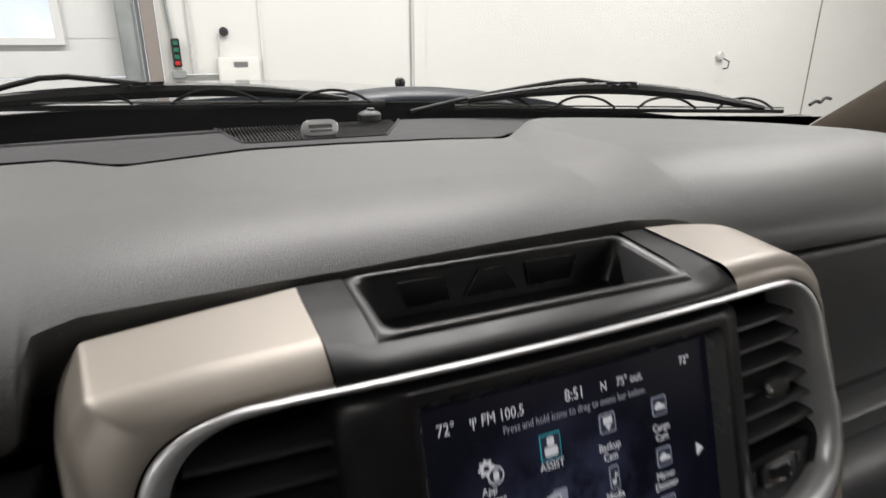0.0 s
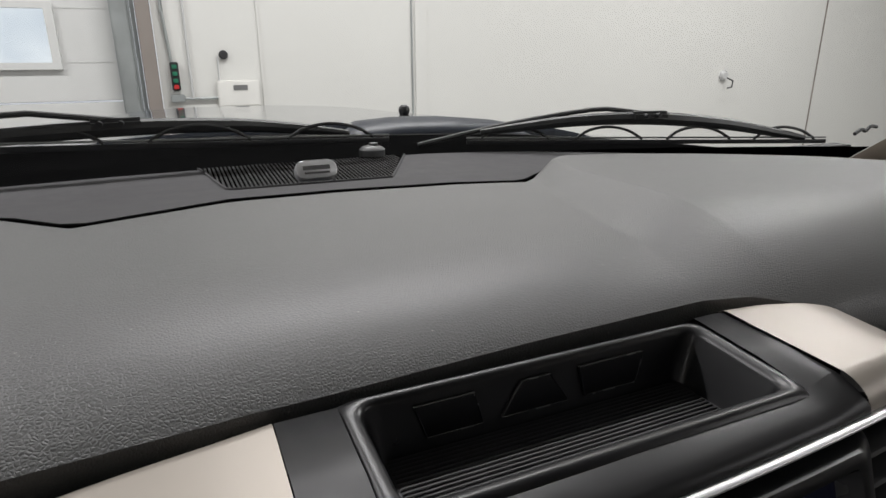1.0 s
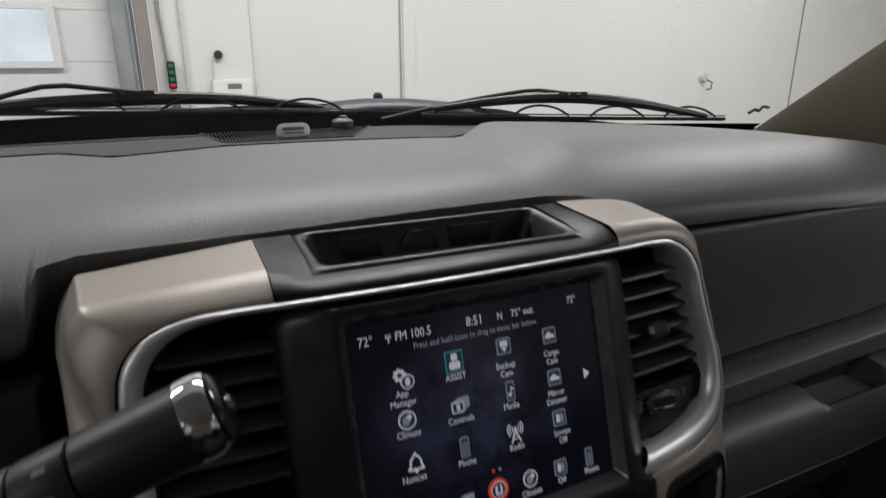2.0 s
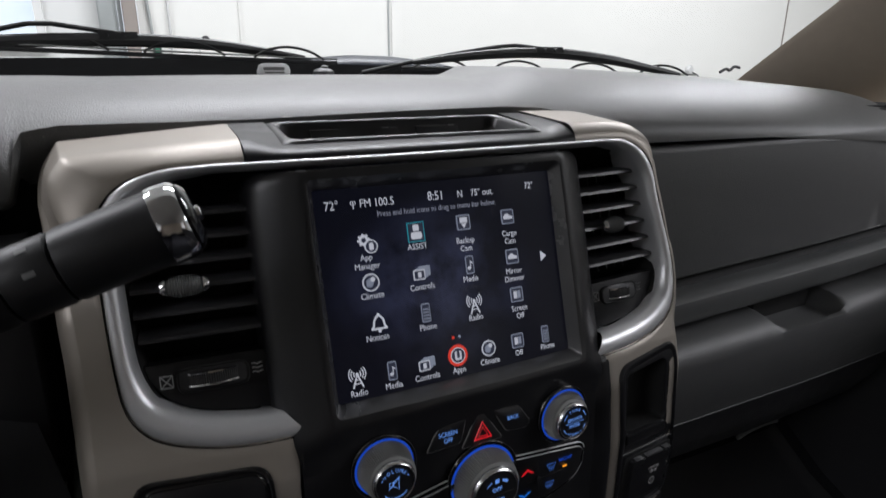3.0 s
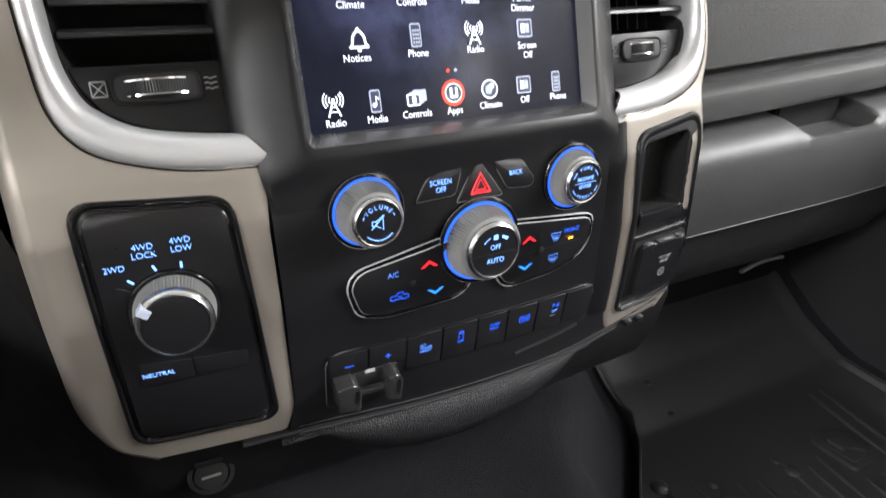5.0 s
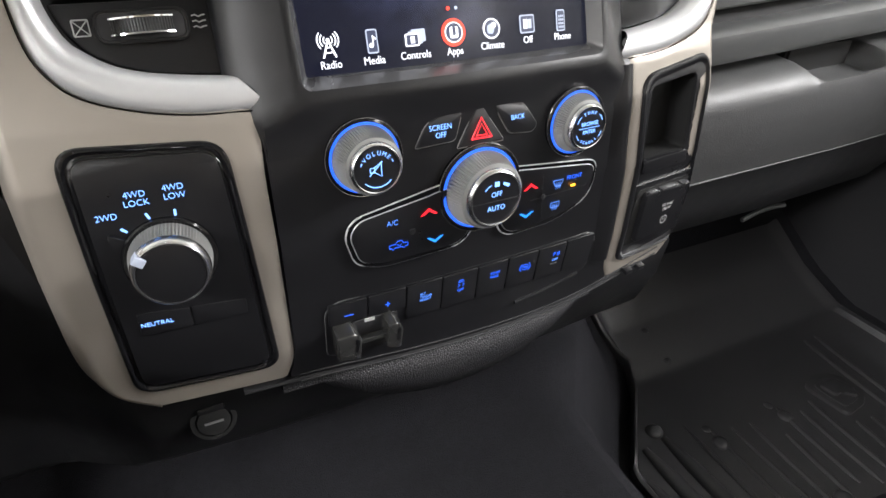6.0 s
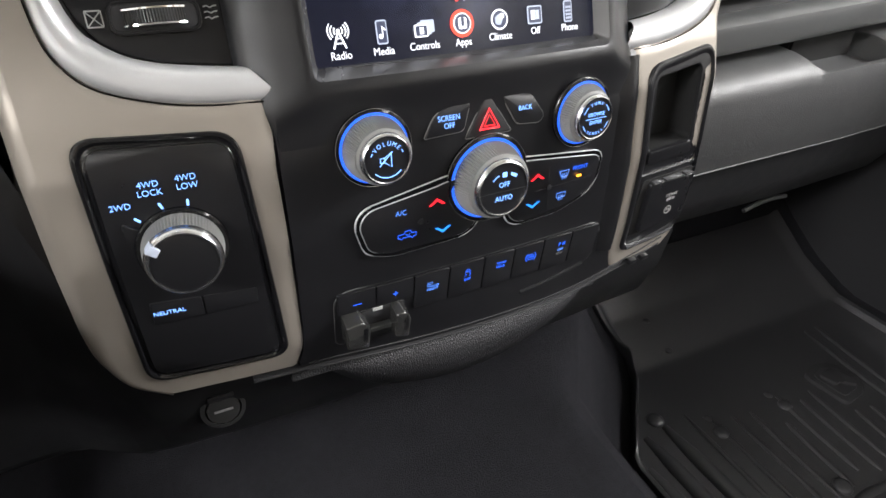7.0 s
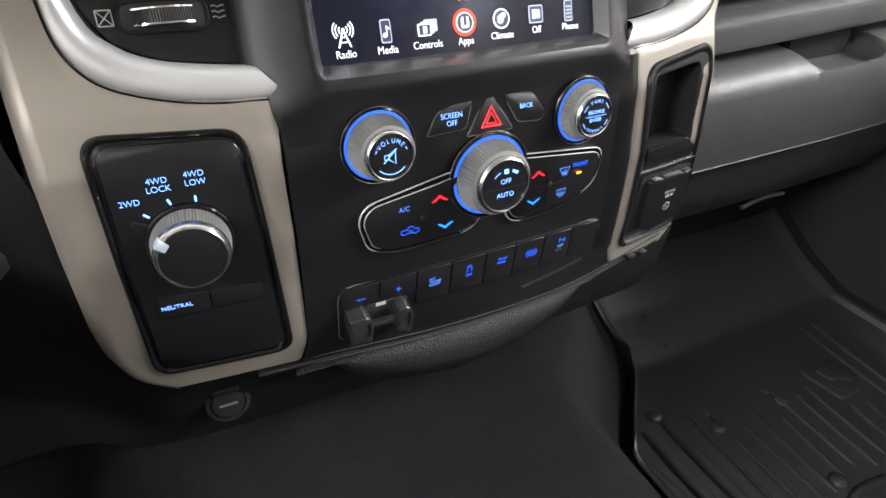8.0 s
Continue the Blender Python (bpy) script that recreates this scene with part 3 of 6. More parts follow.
def speaker():
    t = thing("speaker_grille", "black ribbed speaker grille set in the dash top", "speaker grille")
    z0, slope = 1.4745, 0.055
    part("backing", warp(slab([(-0.128, 0.674), (-0.110, 0.507), (0.052, 0.501), (0.130, 0.674)], -0.02, -0.003, 0), lambda c: Vector((c.x, c.y, z0 + c.z + slope * (c.y - 0.5)))), GAP, t)
    rib = None
    x = -0.121
    while x < 0.122:
        y0 = deck_back(x) + 0.006
        if y0 < 0.655:
            if rib is None:
                ob = part("rib", block(-0.0011, 0.0011, 0, 1, -0.0034, -0.0023, 0.0003), GRAIN, t)
                rib = ob.data
            else:
                ob = new("rib", rib)
                ob.parent = t
            ob.location, ob.scale, ob.rotation_euler = (x, y0, z0 + slope * (y0 - 0.5)), (1, 0.671 - y0, 1), (math.atan(slope), 0, 0)
        x += 0.0045
    edge = catmull([(-0.128, 0.672), (-0.1245, 0.645), (-0.112, 0.522), (-0.104, 0.508), (-0.09, 0.506), (0.036, 0.501), (0.05, 0.503), (0.058, 0.514), (0.128, 0.668)], 60)
    part("rim", tube([(p[0], p[1], deck_z(p[0], p[1]) + 0.0004) for p in edge], 0.0016, 6), DECK, t)
    m = Matrix.Translation((-0.0195, 0.533, 1.4945)) @ Matrix.Rotation(radians(60), 4, "X")
    ring = rounded(box(-0.0215, 0.0215, -0.0098, 0.0098), 0.0096, 6)
    b = part("badge", moved(slab(ring, -0.008, 0.002, 0.0012), m), SILVER, t, "satin silver pill-shaped badge")
    for yy, ww, hh in ((0.002, 0.014, 0.0028), (-0.004, 0.013, 0.0014)):
        part("mark", moved(slab(box(-ww, ww, yy - hh, yy + hh * 0.6), 0.0019, 0.0023), m), DIMINK, b)


speaker()


# ---- outside the glass: cowl, hood, wipers ----
def cowl_top(x):
    return float(np.interp(x, (-0.85, -0.31, -0.07, 0.10, 0.30, 0.54, 0.85), (1.500, 1.509, 1.510, 1.502, 1.496, 1.477, 1.445)))


rows = []
for y, dz in ((0.668, -0.06), (0.70, -0.03), (0.72, -0.006), (0.725, 0.0), (0.74, 0.0), (0.79, -0.010), (0.82, -0.03)):
    rows.append([(x, y - 0.33 * x * x, cowl_top(x) + dz) for x in np.linspace(-0.85, 0.85, 41)])
structure("cowl", grid(rows), COWL, "black plastic cowl below the windshield", "cowl")


def hood_z(x, y):
    z = 1.497 - 0.034 * (y - 0.85) - 0.004 * (y - 0.85) ** 2 - 0.10 * x * x
    dome = tri(0.42 - abs(x - 0.1), 0.0, 0.10)
    return z + 0.012 * dome * (1 - 0.4 * tri(y, 0.9, 1.7))


rows = []
for y in [0.80, 0.803, 0.81, 0.83, 0.87] + list(np.linspace(0.95, 2.0, 16)):
    k = max(0, 0.81 - y) / 0.01
    rows.append([(x, y - 0.22 * x * x * (2.0 - y), hood_z(x, y) - 0.014 * k * k) for x in np.linspace(-0.85, 0.85, 49)])
hood = thing("truck_hood", "glossy dark painted truck hood with a raised middle", "hood")
part("panel", grid(rows), PAINT, hood)
part("front", block(-0.85, 0.85, 1.98, 2.0, 0.7, 1.34, 0.004), PAINT, hood)
nz = thing("washer_nozzle", "round black rubber stop on the hood", "nozzle")
part("head", moved(lathe([(0.008, -0.012), (0.0105, -0.006), (0.0115, 0), (0.0100, 0.006), (0.005, 0.010)], 20), Matrix.Translation((0.283, 1.08, 1.504))), RUBBER, nz)
part("foot", moved(lathe([(0.012, -0.012), (0.011, 0.0), (0.007, 0.003)], 20), Matrix.Translation((0.283, 1.08, hood_z(0.283, 1.08)))), RUBBER, nz)
# raised rear edge of the hood's middle
rows = []
for x in np.linspace(0.05, 0.46, 34):
    zt = float(np.interp(x, (0.05, 0.075, 0.11, 0.17, 0.25, 0.33, 0.396, 0.431, 0.46), (1.485, 1.500, 1.513, 1.517, 1.515, 1.507, 1.494, 1.478, 1.465)))
    rows.append([(x, 0.745, 1.455), (x, 0.752, zt - 0.018), (x, 0.77, zt - 0.007), (x, 0.80, zt), (x, 0.84, zt - 0.002), (x, 0.92, zt - 0.02), (x, 0.97, zt - 0.05)])
part("rear_hump", grid(rows), SATINBLUE, hood, "", 60)
jet = thing("washer_jet", "small grey plastic washer jet on the cowl", "washer jet")
part("base", moved(lathe([(0.017, -0.008), (0.017, 0.0), (0.014, 0.003), (0.008, 0.005), (0.003, 0.006)], 24), Matrix.Translation((0.086, 0.676, 1.490))), GREYBAR, jet)
part("cap", moved(lathe([(0.006, 0), (0.006, 0.003), (0.003, 0.005)], 18), Matrix.Translation((0.088, 0.676, 1.495))), GREYBAR, jet)


def wiper(beam, joint, arm, rubber, label):
    t = thing("windshield_wiper", label, "wiper", "windshield wipers")
    part("arm", tube(catmull(arm, 16), [0.0055] * 16, 8, 0.6), WIPER, t)
    part("beam", tube(catmull(beam, 24), [0.004 + 0.006 * math.sin(math.pi * k / 23) ** 0.6 for k in range(24)], 8, 0.9), WIPER, t)
    j = Vector(joint)
    part("joint", moved(block(-0.028, 0.028, -0.009, 0.009, -0.008, 0.007, 0.004), Matrix.Translation(j) @ Matrix.Rotation(math.atan2(beam[-1][1] - beam[0][1], beam[-1][0] - beam[0][0]), 4, "Z")), WIPER, t)
    for k in (-0.014, 0.006):
        part("pin", moved(lathe([(0.003, -0.003), (0.003, 0.004)], 10), Matrix.Translation(j + Vector((k, -0.012, 0.002))) @ Matrix.Rotation(radians(90), 4, "X")), MATTE, t)
    a, b = Vector(rubber[0]), Vector(rubber[1])
    part("rubber", tube([a.lerp(b, k / 12) for k in range(13)], 0.0022, 6, 1.6), RUBBER, t)
    part("spine", tube([a.lerp(b, k / 12) + Vector((0, 0, 0.006)) for k in range(13)], 0.0014, 6), KNOBGREY, t)
    n = 4
    for k in range(n):
        c = (k + 0.5) / n
        p0, p1 = a.lerp(b, c - 0.09), a.lerp(b, c + 0.09)
        up = Vector((0, 0.004, 0.021))
        part("claw", tube(catmull([p0 + Vector((0, 0, 0.004)), p0.lerp(p1, 0.2) + up * 0.75, p0.lerp(p1, 0.5) + up, p0.lerp(p1, 0.8) + up * 0.75, p1 + Vector((0, 0, 0.004))], 14), 0.0022, 6), WIPER, t)


wiper([(-0.50, 0.60, 1.508), (-0.36, 0.640, 1.527), (-0.205, 0.66, 1.533), (-0.10, 0.675, 1.530), (-0.028, 0.69, 1.523), (0.06, 0.69, 1.511)], (-0.205, 0.66, 1.537),
      [(-0.60, 0.62, 1.46), (-0.42, 0.65, 1.52), (-0.31, 0.655, 1.551), (-0.27, 0.657, 1.550), (-0.20, 0.66, 1.541)], ((-0.50, 0.63, 1.526), (0.106, 0.665, 1.503)),
      "black windshield wiper lying by the cowl, driver side")
wiper([(0.24, 0.665, 1.505), (0.36, 0.62, 1.519), (0.458, 0.578, 1.522), (0.57, 0.555, 1.512), (0.66, 0.545, 1.497), (0.72, 0.53, 1.486)], (0.458, 0.578, 1.525),
      [(0.16, 0.70, 1.488), (0.28, 0.67, 1.513), (0.39, 0.62, 1.533), (0.43, 0.60, 1.532), (0.47, 0.577, 1.526)], ((0.22, 0.668, 1.492), (0.755, 0.52, 1.480)),
      "black windshield wiper lying by the cowl, passenger side")
cl = thing("mirror_clip", "small dark clip at the windshield's corner", "clip")
part("body", tube(catmull([(0.79, 0.50, 1.491), (0.805, 0.50, 1.497), (0.815, 0.50, 1.494), (0.825, 0.50, 1.501), (0.84, 0.50, 1.499)], 14), 0.0028, 6), MATTE, cl)


# ---- taupe trim, silver surround ----
INNER_L = [(-0.130, 1.4495), (-0.150, 1.4495), (-0.178, 1.448), (-0.199, 1.441), (-0.211, 1.428), (-0.215, 1.410), (-0.2155, 1.375), (-0.2145, 1.345), (-0.212, 1.321), (-0.205, 1.307),
           (-0.193, 1.298), (-0.170, 1.291), (-0.145, 1.288), (-0.1225, 1.2865), (-0.1222, 1.25), (-0.1215, 1.20), (-0.1208, 1.15), (-0.1205, 1.122), (-0.126, 1.103)]
OUTER_L = [(-0.130, 1.4495), (-0.155, 1.4495), (-0.190, 1.4495), (-0.220, 1.4495), (-0.2305, 1.440), (-0.231, 1.415), (-0.231, 1.375), (-0.230, 1.345), (-0.230, 1.318), (-0.230, 1.295),
           (-0.230, 1.270), (-0.230, 1.245), (-0.230, 1.222), (-0.230, 1.20), (-0.230, 1.18), (-0.230, 1.16), (-0.229, 1.140), (-0.222, 1.122), (-0.204, 1.107)]


def inside(x, z, poly):
    hit = False
    for i in range(len(poly)):
        (x0, z0), (x1, z1) = poly[i - 1], poly[i]
        if (z0 > z) != (z1 > z) and x < x0 + (z - z0) * (x1 - x0) / (z1 - z0):
            hit = not hit
    return hit


# the driver side cap's rear outline: along the top, a chamfered corner, then down the side
REAR_U = (0, 1, 2, 3.2, 4.9, 6, 7, 9)
REAR_X = (-0.130, -0.152, -0.188, -0.2338, -0.2516, -0.2503, -0.2475, -0.2470)
REAR_Y = (0.1346, 0.132, 0.1295, 0.1252, 0.1188, 0.112, 0.106, 0.102)
REAR_Z = (1.4648, 1.4636, 1.4612, 1.4580, 1.4324, 1.388, 1.345, 1.300)
SELECTOR = [(-0.2150, 1.2800), (-0.1385, 1.2750), (-0.1290, 1.1170), (-0.2140, 1.1225)]
CUBBY = [(0.1360, 1.2735), (0.2035, 1.2830), (0.2060, 1.2050), (0.2130, 1.1740), (0.2135, 1.1265), (0.1490, 1.1155)]


def narrow(p, side):
    """The passenger side's opening draws in towards its top."""
    return p[0] * (1 - 0.048 * tri(p[1], 1.335, 1.41) * tri(-p[0], 0.15, 0.2)) if side > 0 else p[0]


def trim_piece(side):
    """One wing: a cap on top that runs back to the dash pad, round the corner, and a wide panel below, open at its insert."""
    end = -0.1302 if side < 0 else -0.1215
    inner = [(end, 1.4495)] + [(narrow(p, side), p[1]) for p in INNER_L[1:]]
    outer = OUTER_L
    if side > 0:
        inner = [(-float(np.interp(p[1], (1.099, 1.117, 1.2866), (0.1445, 0.1358, 0.1243))) if p[1] < 1.2868 and p[0] > -0.13 else p[0], p[1]) for p in inner]
        outer = [(max(p[0], q[0] - 0.0015 if k < 10 else -0.2060 - 0.006 * tri(p[1], 1.19, 1.14)), p[1]) for k, (p, q) in enumerate(zip(OUTER_L, inner))]
    oc, ic = catmull(outer, 600), catmull(inner, 600)
    si = [int(np.argmin(np.linalg.norm(ic - np.array(p), axis=1))) for p in inner]
    so = [int(np.argmin(np.linalg.norm(oc - np.array(p), axis=1))) for p in outer]
    rows = []
    last = len(inner) - 1
    for j in np.linspace(0, 1, 210):
        u = j * last
        ai = int(round(np.interp(u, range(len(inner)), si)))
        a = ic[ai]
        b = oc[int(round(np.interp(u, range(len(outer)), so)))]
        foot = tri(u, last - 3.2, last)
        out = Vector((-1, 0)) * (1 - foot) + Vector((0, -1)) * foot
        flat = [0.04, 0.1] + [0.1 + 0.9 * k / 36 for k in range(1, 36)]
        flank = [(a[0], a[1], -0.006), (a[0], a[1], -0.0003)] + [(a[0] + (b[0] - a[0]) * t, a[1] + (b[1] - a[1]) * t, 0.001) for t in flat]
        r = (0.012 if side < 0 else 0.008) * (1 - foot) + 0.008 * foot
        for ang in (0, 22, 45, 67, 90):
            sn, cs = math.sin(radians(ang)), math.cos(radians(ang))
            flank.append((b[0] + out.x * r * sn, b[1] + out.y * r * sn, 0.001 - 1.8 * r * (1 - cs)))
        wide = 0.0035 * tri(b[1], 1.33, 1.42) if side < 0 else 0.0
        flank += [(b[0] + out.x * (0.016 + wide), b[1] + out.y * 0.016, -0.045), (b[0] + out.x * (0.017 + wide), b[1] + out.y * 0.017, -0.085)]
        fl = [fp((-side * p[0], p[1], p[2])) for p in flank]
        if u < (8.9 if side < 0 else 6.5):
            t = ic[min(599, ai + 3)] - ic[max(0, ai - 3)]
            t = t / np.linalg.norm(t)
            d = Vector((-abs(t[1]), abs(t[0])))
            up = max(0.0, d.y)
            lip = float(np.interp(u, REAR_U, REAR_Y)) if side < 0 else float(np.interp(-a[0], LIP_X, LIP_Y))
            y0 = face_y(-side * a[0], a[1])
            deep = max(0.03, lip - y0)
            top = [(0, 0.006), (0, 0), (0.0012, 0.0), (0.0035, 0.0008), (0.007, 0.003), (0.0100, 0.0065), (0.0122, 0.0105), (0.0135, 0.015)]
            if side < 0:
                top = [(0, 0.006), (0, 0), (0.0012, 0.0003), (0.0036, 0.0026), (0.0066, 0.0068), (0.0095, 0.0120), (0.0120, 0.0175), (0.0136, 0.0245)]
            r0, b0 = top[-1]
            top += [(r0 + (0.0170 - r0) * k / 33, b0 + (deep - 0.004 - b0) * k / 33) for k in range(1, 34)] + [(0.0165, deep - 0.002), (0.015, deep + 0.001), (0.005, deep + 0.003)]
            if side < 0:
                go = Vector((float(np.interp(u, REAR_U, REAR_X)) - a[0], float(np.interp(u, REAR_U, REAR_Z)) - a[1])) / 0.0165
                w = 1 - tri(u, 3.8, 6.2)
            else:
                go = d * (1 + 0.35 * 4 * up * (1 - up))
                w = tri(up, 0.12, 0.75)
            sec = [Vector((-side * (a[0] + go.x * o), y0 + bk, a[1] + go.y * o)) for o, bk in top]
            fl = [f.lerp(c, w) for f, c in zip(fl, sec)]
        rows.append(fl)
    bm = grid(rows)
    if side > 0:
        slot = [(0.1430, 1.2060), (0.1960, 1.2060), (0.1960, 1.2750), (0.1430, 1.2690)]
        gone = [f for f in bm.faces if inside(f.calc_center_median().x, f.calc_center_median().z, slot) and f.calc_center_median().y < 0.04]
        bmesh.ops.delete(bm, geom=gone, context="FACES")
    return bm


trim = thing("trim_bezel", "satin taupe painted trim bezel round the centre stack", "trim bezel")
part("trim_wing", trim_piece(-1), TAUPE, trim, "taupe wing beside the drive selector", 55)
part("trim_wing", trim_piece(1), TAUPE, trim, "taupe wing beside the phone cubby", 55)

S_OUT = [(-0.113, 1.2865), (-0.145, 1.2875), (-0.170, 1.291), (-0.193, 1.298), (-0.205, 1.307), (-0.212, 1.321), (-0.2145, 1.345), (-0.2155, 1.375), (-0.215, 1.410), (-0.211, 1.428), (-0.199, 1.441), (-0.178, 1.448), (-0.150, 1.4495)]
S_IN = [(-0.1275, 1.3035), (-0.145, 1.305), (-0.166, 1.308), (-0.180, 1.312), (-0.190, 1.318), (-0.198, 1.326), (-0.2035, 1.345), (-0.205, 1.375), (-0.2045, 1.405), (-0.201, 1.421), (-0.191, 1.434), (-0.175, 1.442), (-0.150, 1.4455)]


def silver_ring():
    a = catmull(S_OUT, 50)
    b = catmull(S_IN, 50)
    left = list(zip(a, b))
    pieces = []
    mid = [((x, 1.4495), (x, 1.4455)) for x in np.linspace(-0.15, 0.15, 16)[1:-1]]
    right = [((-narrow(p, 1), p[1]), (-narrow(q, 1), q[1])) for p, q in left[::-1]]
    for run in (left, left[-1:] + mid + right[:1], right):
        rows = []
        for p, q in run:
            p, q = np.array(p), np.array(q)
            w = float(np.linalg.norm(p - q))
            row = []
            for t, d in ((0, -0.006), (0.0, -0.0012), (0.03, 0.0003), (0.10, 0.0015), (0.22, 0.0025), (0.36, 0.0030), (0.5, 0.0030), (0.64, 0.0023), (0.77, 0.0009), (0.88, -0.0012), (0.96, -0.0040), (1.0, -0.0075), (1.0, -0.03)):
                c = p + (q - p) * t
                lift = 0.0016 * (1 - tri(w, 0.004, 0.008)) if 0 < t < 1 else 0
                row.append(fp((c[0], c[1], (d * min(1, w / 0.013) if d < 0 and t > 0 else d) + lift)))
            rows.append(row)
        pieces.append(grid(rows))
    return pieces


sv = thing("silver_surround", "satin silver surround curving under both air vents", "trim ring")
for nm, piece in zip(("side_curve", "top_strip", "side_curve"), silver_ring()):
    part(nm, piece, SILVER, sv, "", 60)
for q in (-1, 1):
    run = catmull([(-q * (narrow(p, q) - 0.0006) if q > 0 else p[0] - 0.0006, p[1]) for p in S_OUT], 80)
    part("joint_line", tube([fp((p[0], p[1] - 0.0004, 0.0007)) for p in run], 0.00042, 6), GAP, sv)


# ---- air vents ----
def air_vent(side):
    t = thing("air_vent", "black dashboard air vent with louvres and a thumbwheel" , "air vent", "dash air vents")
    edge = [(-0.126, 1.444), (-0.175, 1.441), (-0.190, 1.434), (-0.2005, 1.421), (-0.2045, 1.40), (-0.2045, 1.36), (-0.201, 1.337), (-0.194, 1.322), (-0.183, 1.313), (-0.166, 1.308), (-0.140, 1.305), (-0.118, 1.297), (-0.118, 1.35)]
    ring = catmull(edge, 60, closed=True)
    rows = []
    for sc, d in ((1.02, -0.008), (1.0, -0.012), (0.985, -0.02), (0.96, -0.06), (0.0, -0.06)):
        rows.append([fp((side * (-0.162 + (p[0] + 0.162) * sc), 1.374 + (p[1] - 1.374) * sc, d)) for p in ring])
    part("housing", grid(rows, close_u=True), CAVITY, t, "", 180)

    def reach(z):
        """Where the opening's outer side lies at that height."""
        return float(np.interp(z, (1.31, 1.322, 1.337, 1.36, 1.40, 1.421, 1.434), (-0.180, -0.192, -0.2, -0.203, -0.203, -0.199, -0.189)))
    for z in (1.424, 1.410, 1.3962, 1.3822, 1.368, 1.354):
        x0, x1 = reach(z), -0.1285
        sect = [(-0.0010, -0.0098), (0.0008, -0.0102), (0.0016, -0.0120), (0.0018, -0.020), (0.0008, -0.034), (-0.0006, -0.034), (-0.0016, -0.020), (-0.0017, -0.0115)]
        rows = []
        for x in np.linspace(x0, x1, 7):
            rows.append([fp((side * x, z + dz - (w + 0.012) * 0.25, w)) for dz, w in sect])
        part("louvre", grid(rows, close_u=True), LOUVRE, t)
    for x in np.linspace(-0.192, -0.14, 6) if side < 0 else ():
        part("vane", warp(slab(box(side * x - 0.0006, side * x + 0.0006, 1.345, 1.428), -0.05, -0.034), fp), MATTE, t)
    # dull panel with the thumbwheel below the louvres
    z = 1.3395
    low = [(-0.1285, z), (-0.2015, z), (-0.198, 1.329), (-0.190, 1.3185), (-0.180, 1.3125), (-0.166, 1.3085), (-0.140, 1.3055), (-0.1285, 1.3035)]
    if side > 0:
        low = [(-p[0], p[1]) for p in low][::-1]
    else:
        low = low[::-1]
    part("apron", warp(slab(low[::-1], -0.03, -0.011, 0.0012), fp), TRAYBLACK, t)
    cx = -0.1635 if side < 0 else 0.158
    hw = 0.016 if side < 0 else 0.0145
    part("wheel_pocket", warp(slab(rounded(box(cx - hw - 0.005, cx + hw + 0.005, 1.3215, 1.335), 0.005), -0.012, -0.0085, 0.001), fp), MATTE, t)
    part("pocket_rim", band(rounded(box(cx - hw - 0.004, cx + hw + 0.004, 1.3220, 1.3350), 0.005), -0.0088, 0.0010, fp), BLACK, t)
    wr = 0.024 if side < 0 else 0.018
    wm = fm(cx, 1.3285, -0.0040 - wr) @ Matrix.Rotation(radians(-90), 4, "X")
    w = part("thumb_wheel", moved(lathe([(wr - 0.004, -0.0046), (wr - 0.0005, -0.0034), (wr, -0.0030), (wr, 0.0030), (wr - 0.0005, 0.0034), (wr - 0.004, 0.0046)], 220, (2, 3, 0.0006)), wm), LOUVRE, t, "", 15)
    for s in (-1, 1):
        part("chrome_strip", moved(lathe([(wr - 0.0020, s * 0.0031), (wr + 0.0001, s * 0.0032), (wr + 0.0002, s * 0.0040), (wr - 0.0020, s * 0.0047)], 120), wm), CHROME, w)
    # closed and open marks
    bx = cx - hw - 0.0105
    ink = WHITEINK if side < 0 else DIMINK
    q = 0.0034
    for k in range(4):
        a = [(-q, -q), (q, -q), (q, q), (-q, q)][k]
        b = [(-q, -q), (q, -q), (q, q), (-q, q)][(k + 1) % 4]
        part("mark", warp(tube([(bx + a[0], 1.329 + a[1], -0.0108), (bx + b[0], 1.329 + b[1], -0.0108)], 0.00035, 5), fp), ink, t)
    for s in (-1, 1):
        part("mark", warp(tube([(bx - q, 1.329 - q * s, -0.0108), (bx + q, 1.329 + q * s, -0.0108)], 0.0003, 5), fp), ink, t)
    for k in range(3):
        zz = 1.3265 + k * 0.0025
        part("mark", warp(tube([(cx + hw + 0.0065 + s * 0.0016, zz + 0.0005 * math.sin(s * 2.2), -0.0108) for s in range(5)], 0.00035, 5), fp), ink, t)
    # slider on a louvre
    sx = -0.173 if side < 0 else 0.158
    hw2 = 0.0105 if side < 0 else 0.0095
    prof = [(0.0012, -hw2)] + [((0.0047 - 0.0006 * (i % 2)) * (1 - 0.36 * (abs(i - 15) / 15) ** 2.2), -hw2 + 2 * hw2 * i / 30) for i in range(31)] + [(0.0012, hw2)]
    sl = part("slider", moved(lathe(prof, 20), fm(sx, 1.3825, -0.006) @ Matrix.Rotation(radians(90), 4, "Y") @ Matrix.Diagonal((0.9, 1.5, 1, 1))), GREYBAR, t, "", 20)
    for s in (-1, 1):
        if side > 0 and s > 0:
            continue
        part("chrome_end", moved(lathe([(0.0, 0), (0.0034, 0), (0.0032, 0.0012), (0.0020, 0.0032), (0.0, 0.0036)], 16), fm(sx + s * hw2, 1.3825, -0.005) @ Matrix.Rotation(radians(90 * s), 4, "Y") @ Matrix.Diagonal((0.9, 1.4, 1, 1))), CHROME, sl)
    return t


air_vent(-1)
air_vent(1)


# ---- tray on top of the stack ----
tray = thing("storage_tray", "open black storage tray with a ribbed mat on the stack", "storage tray")


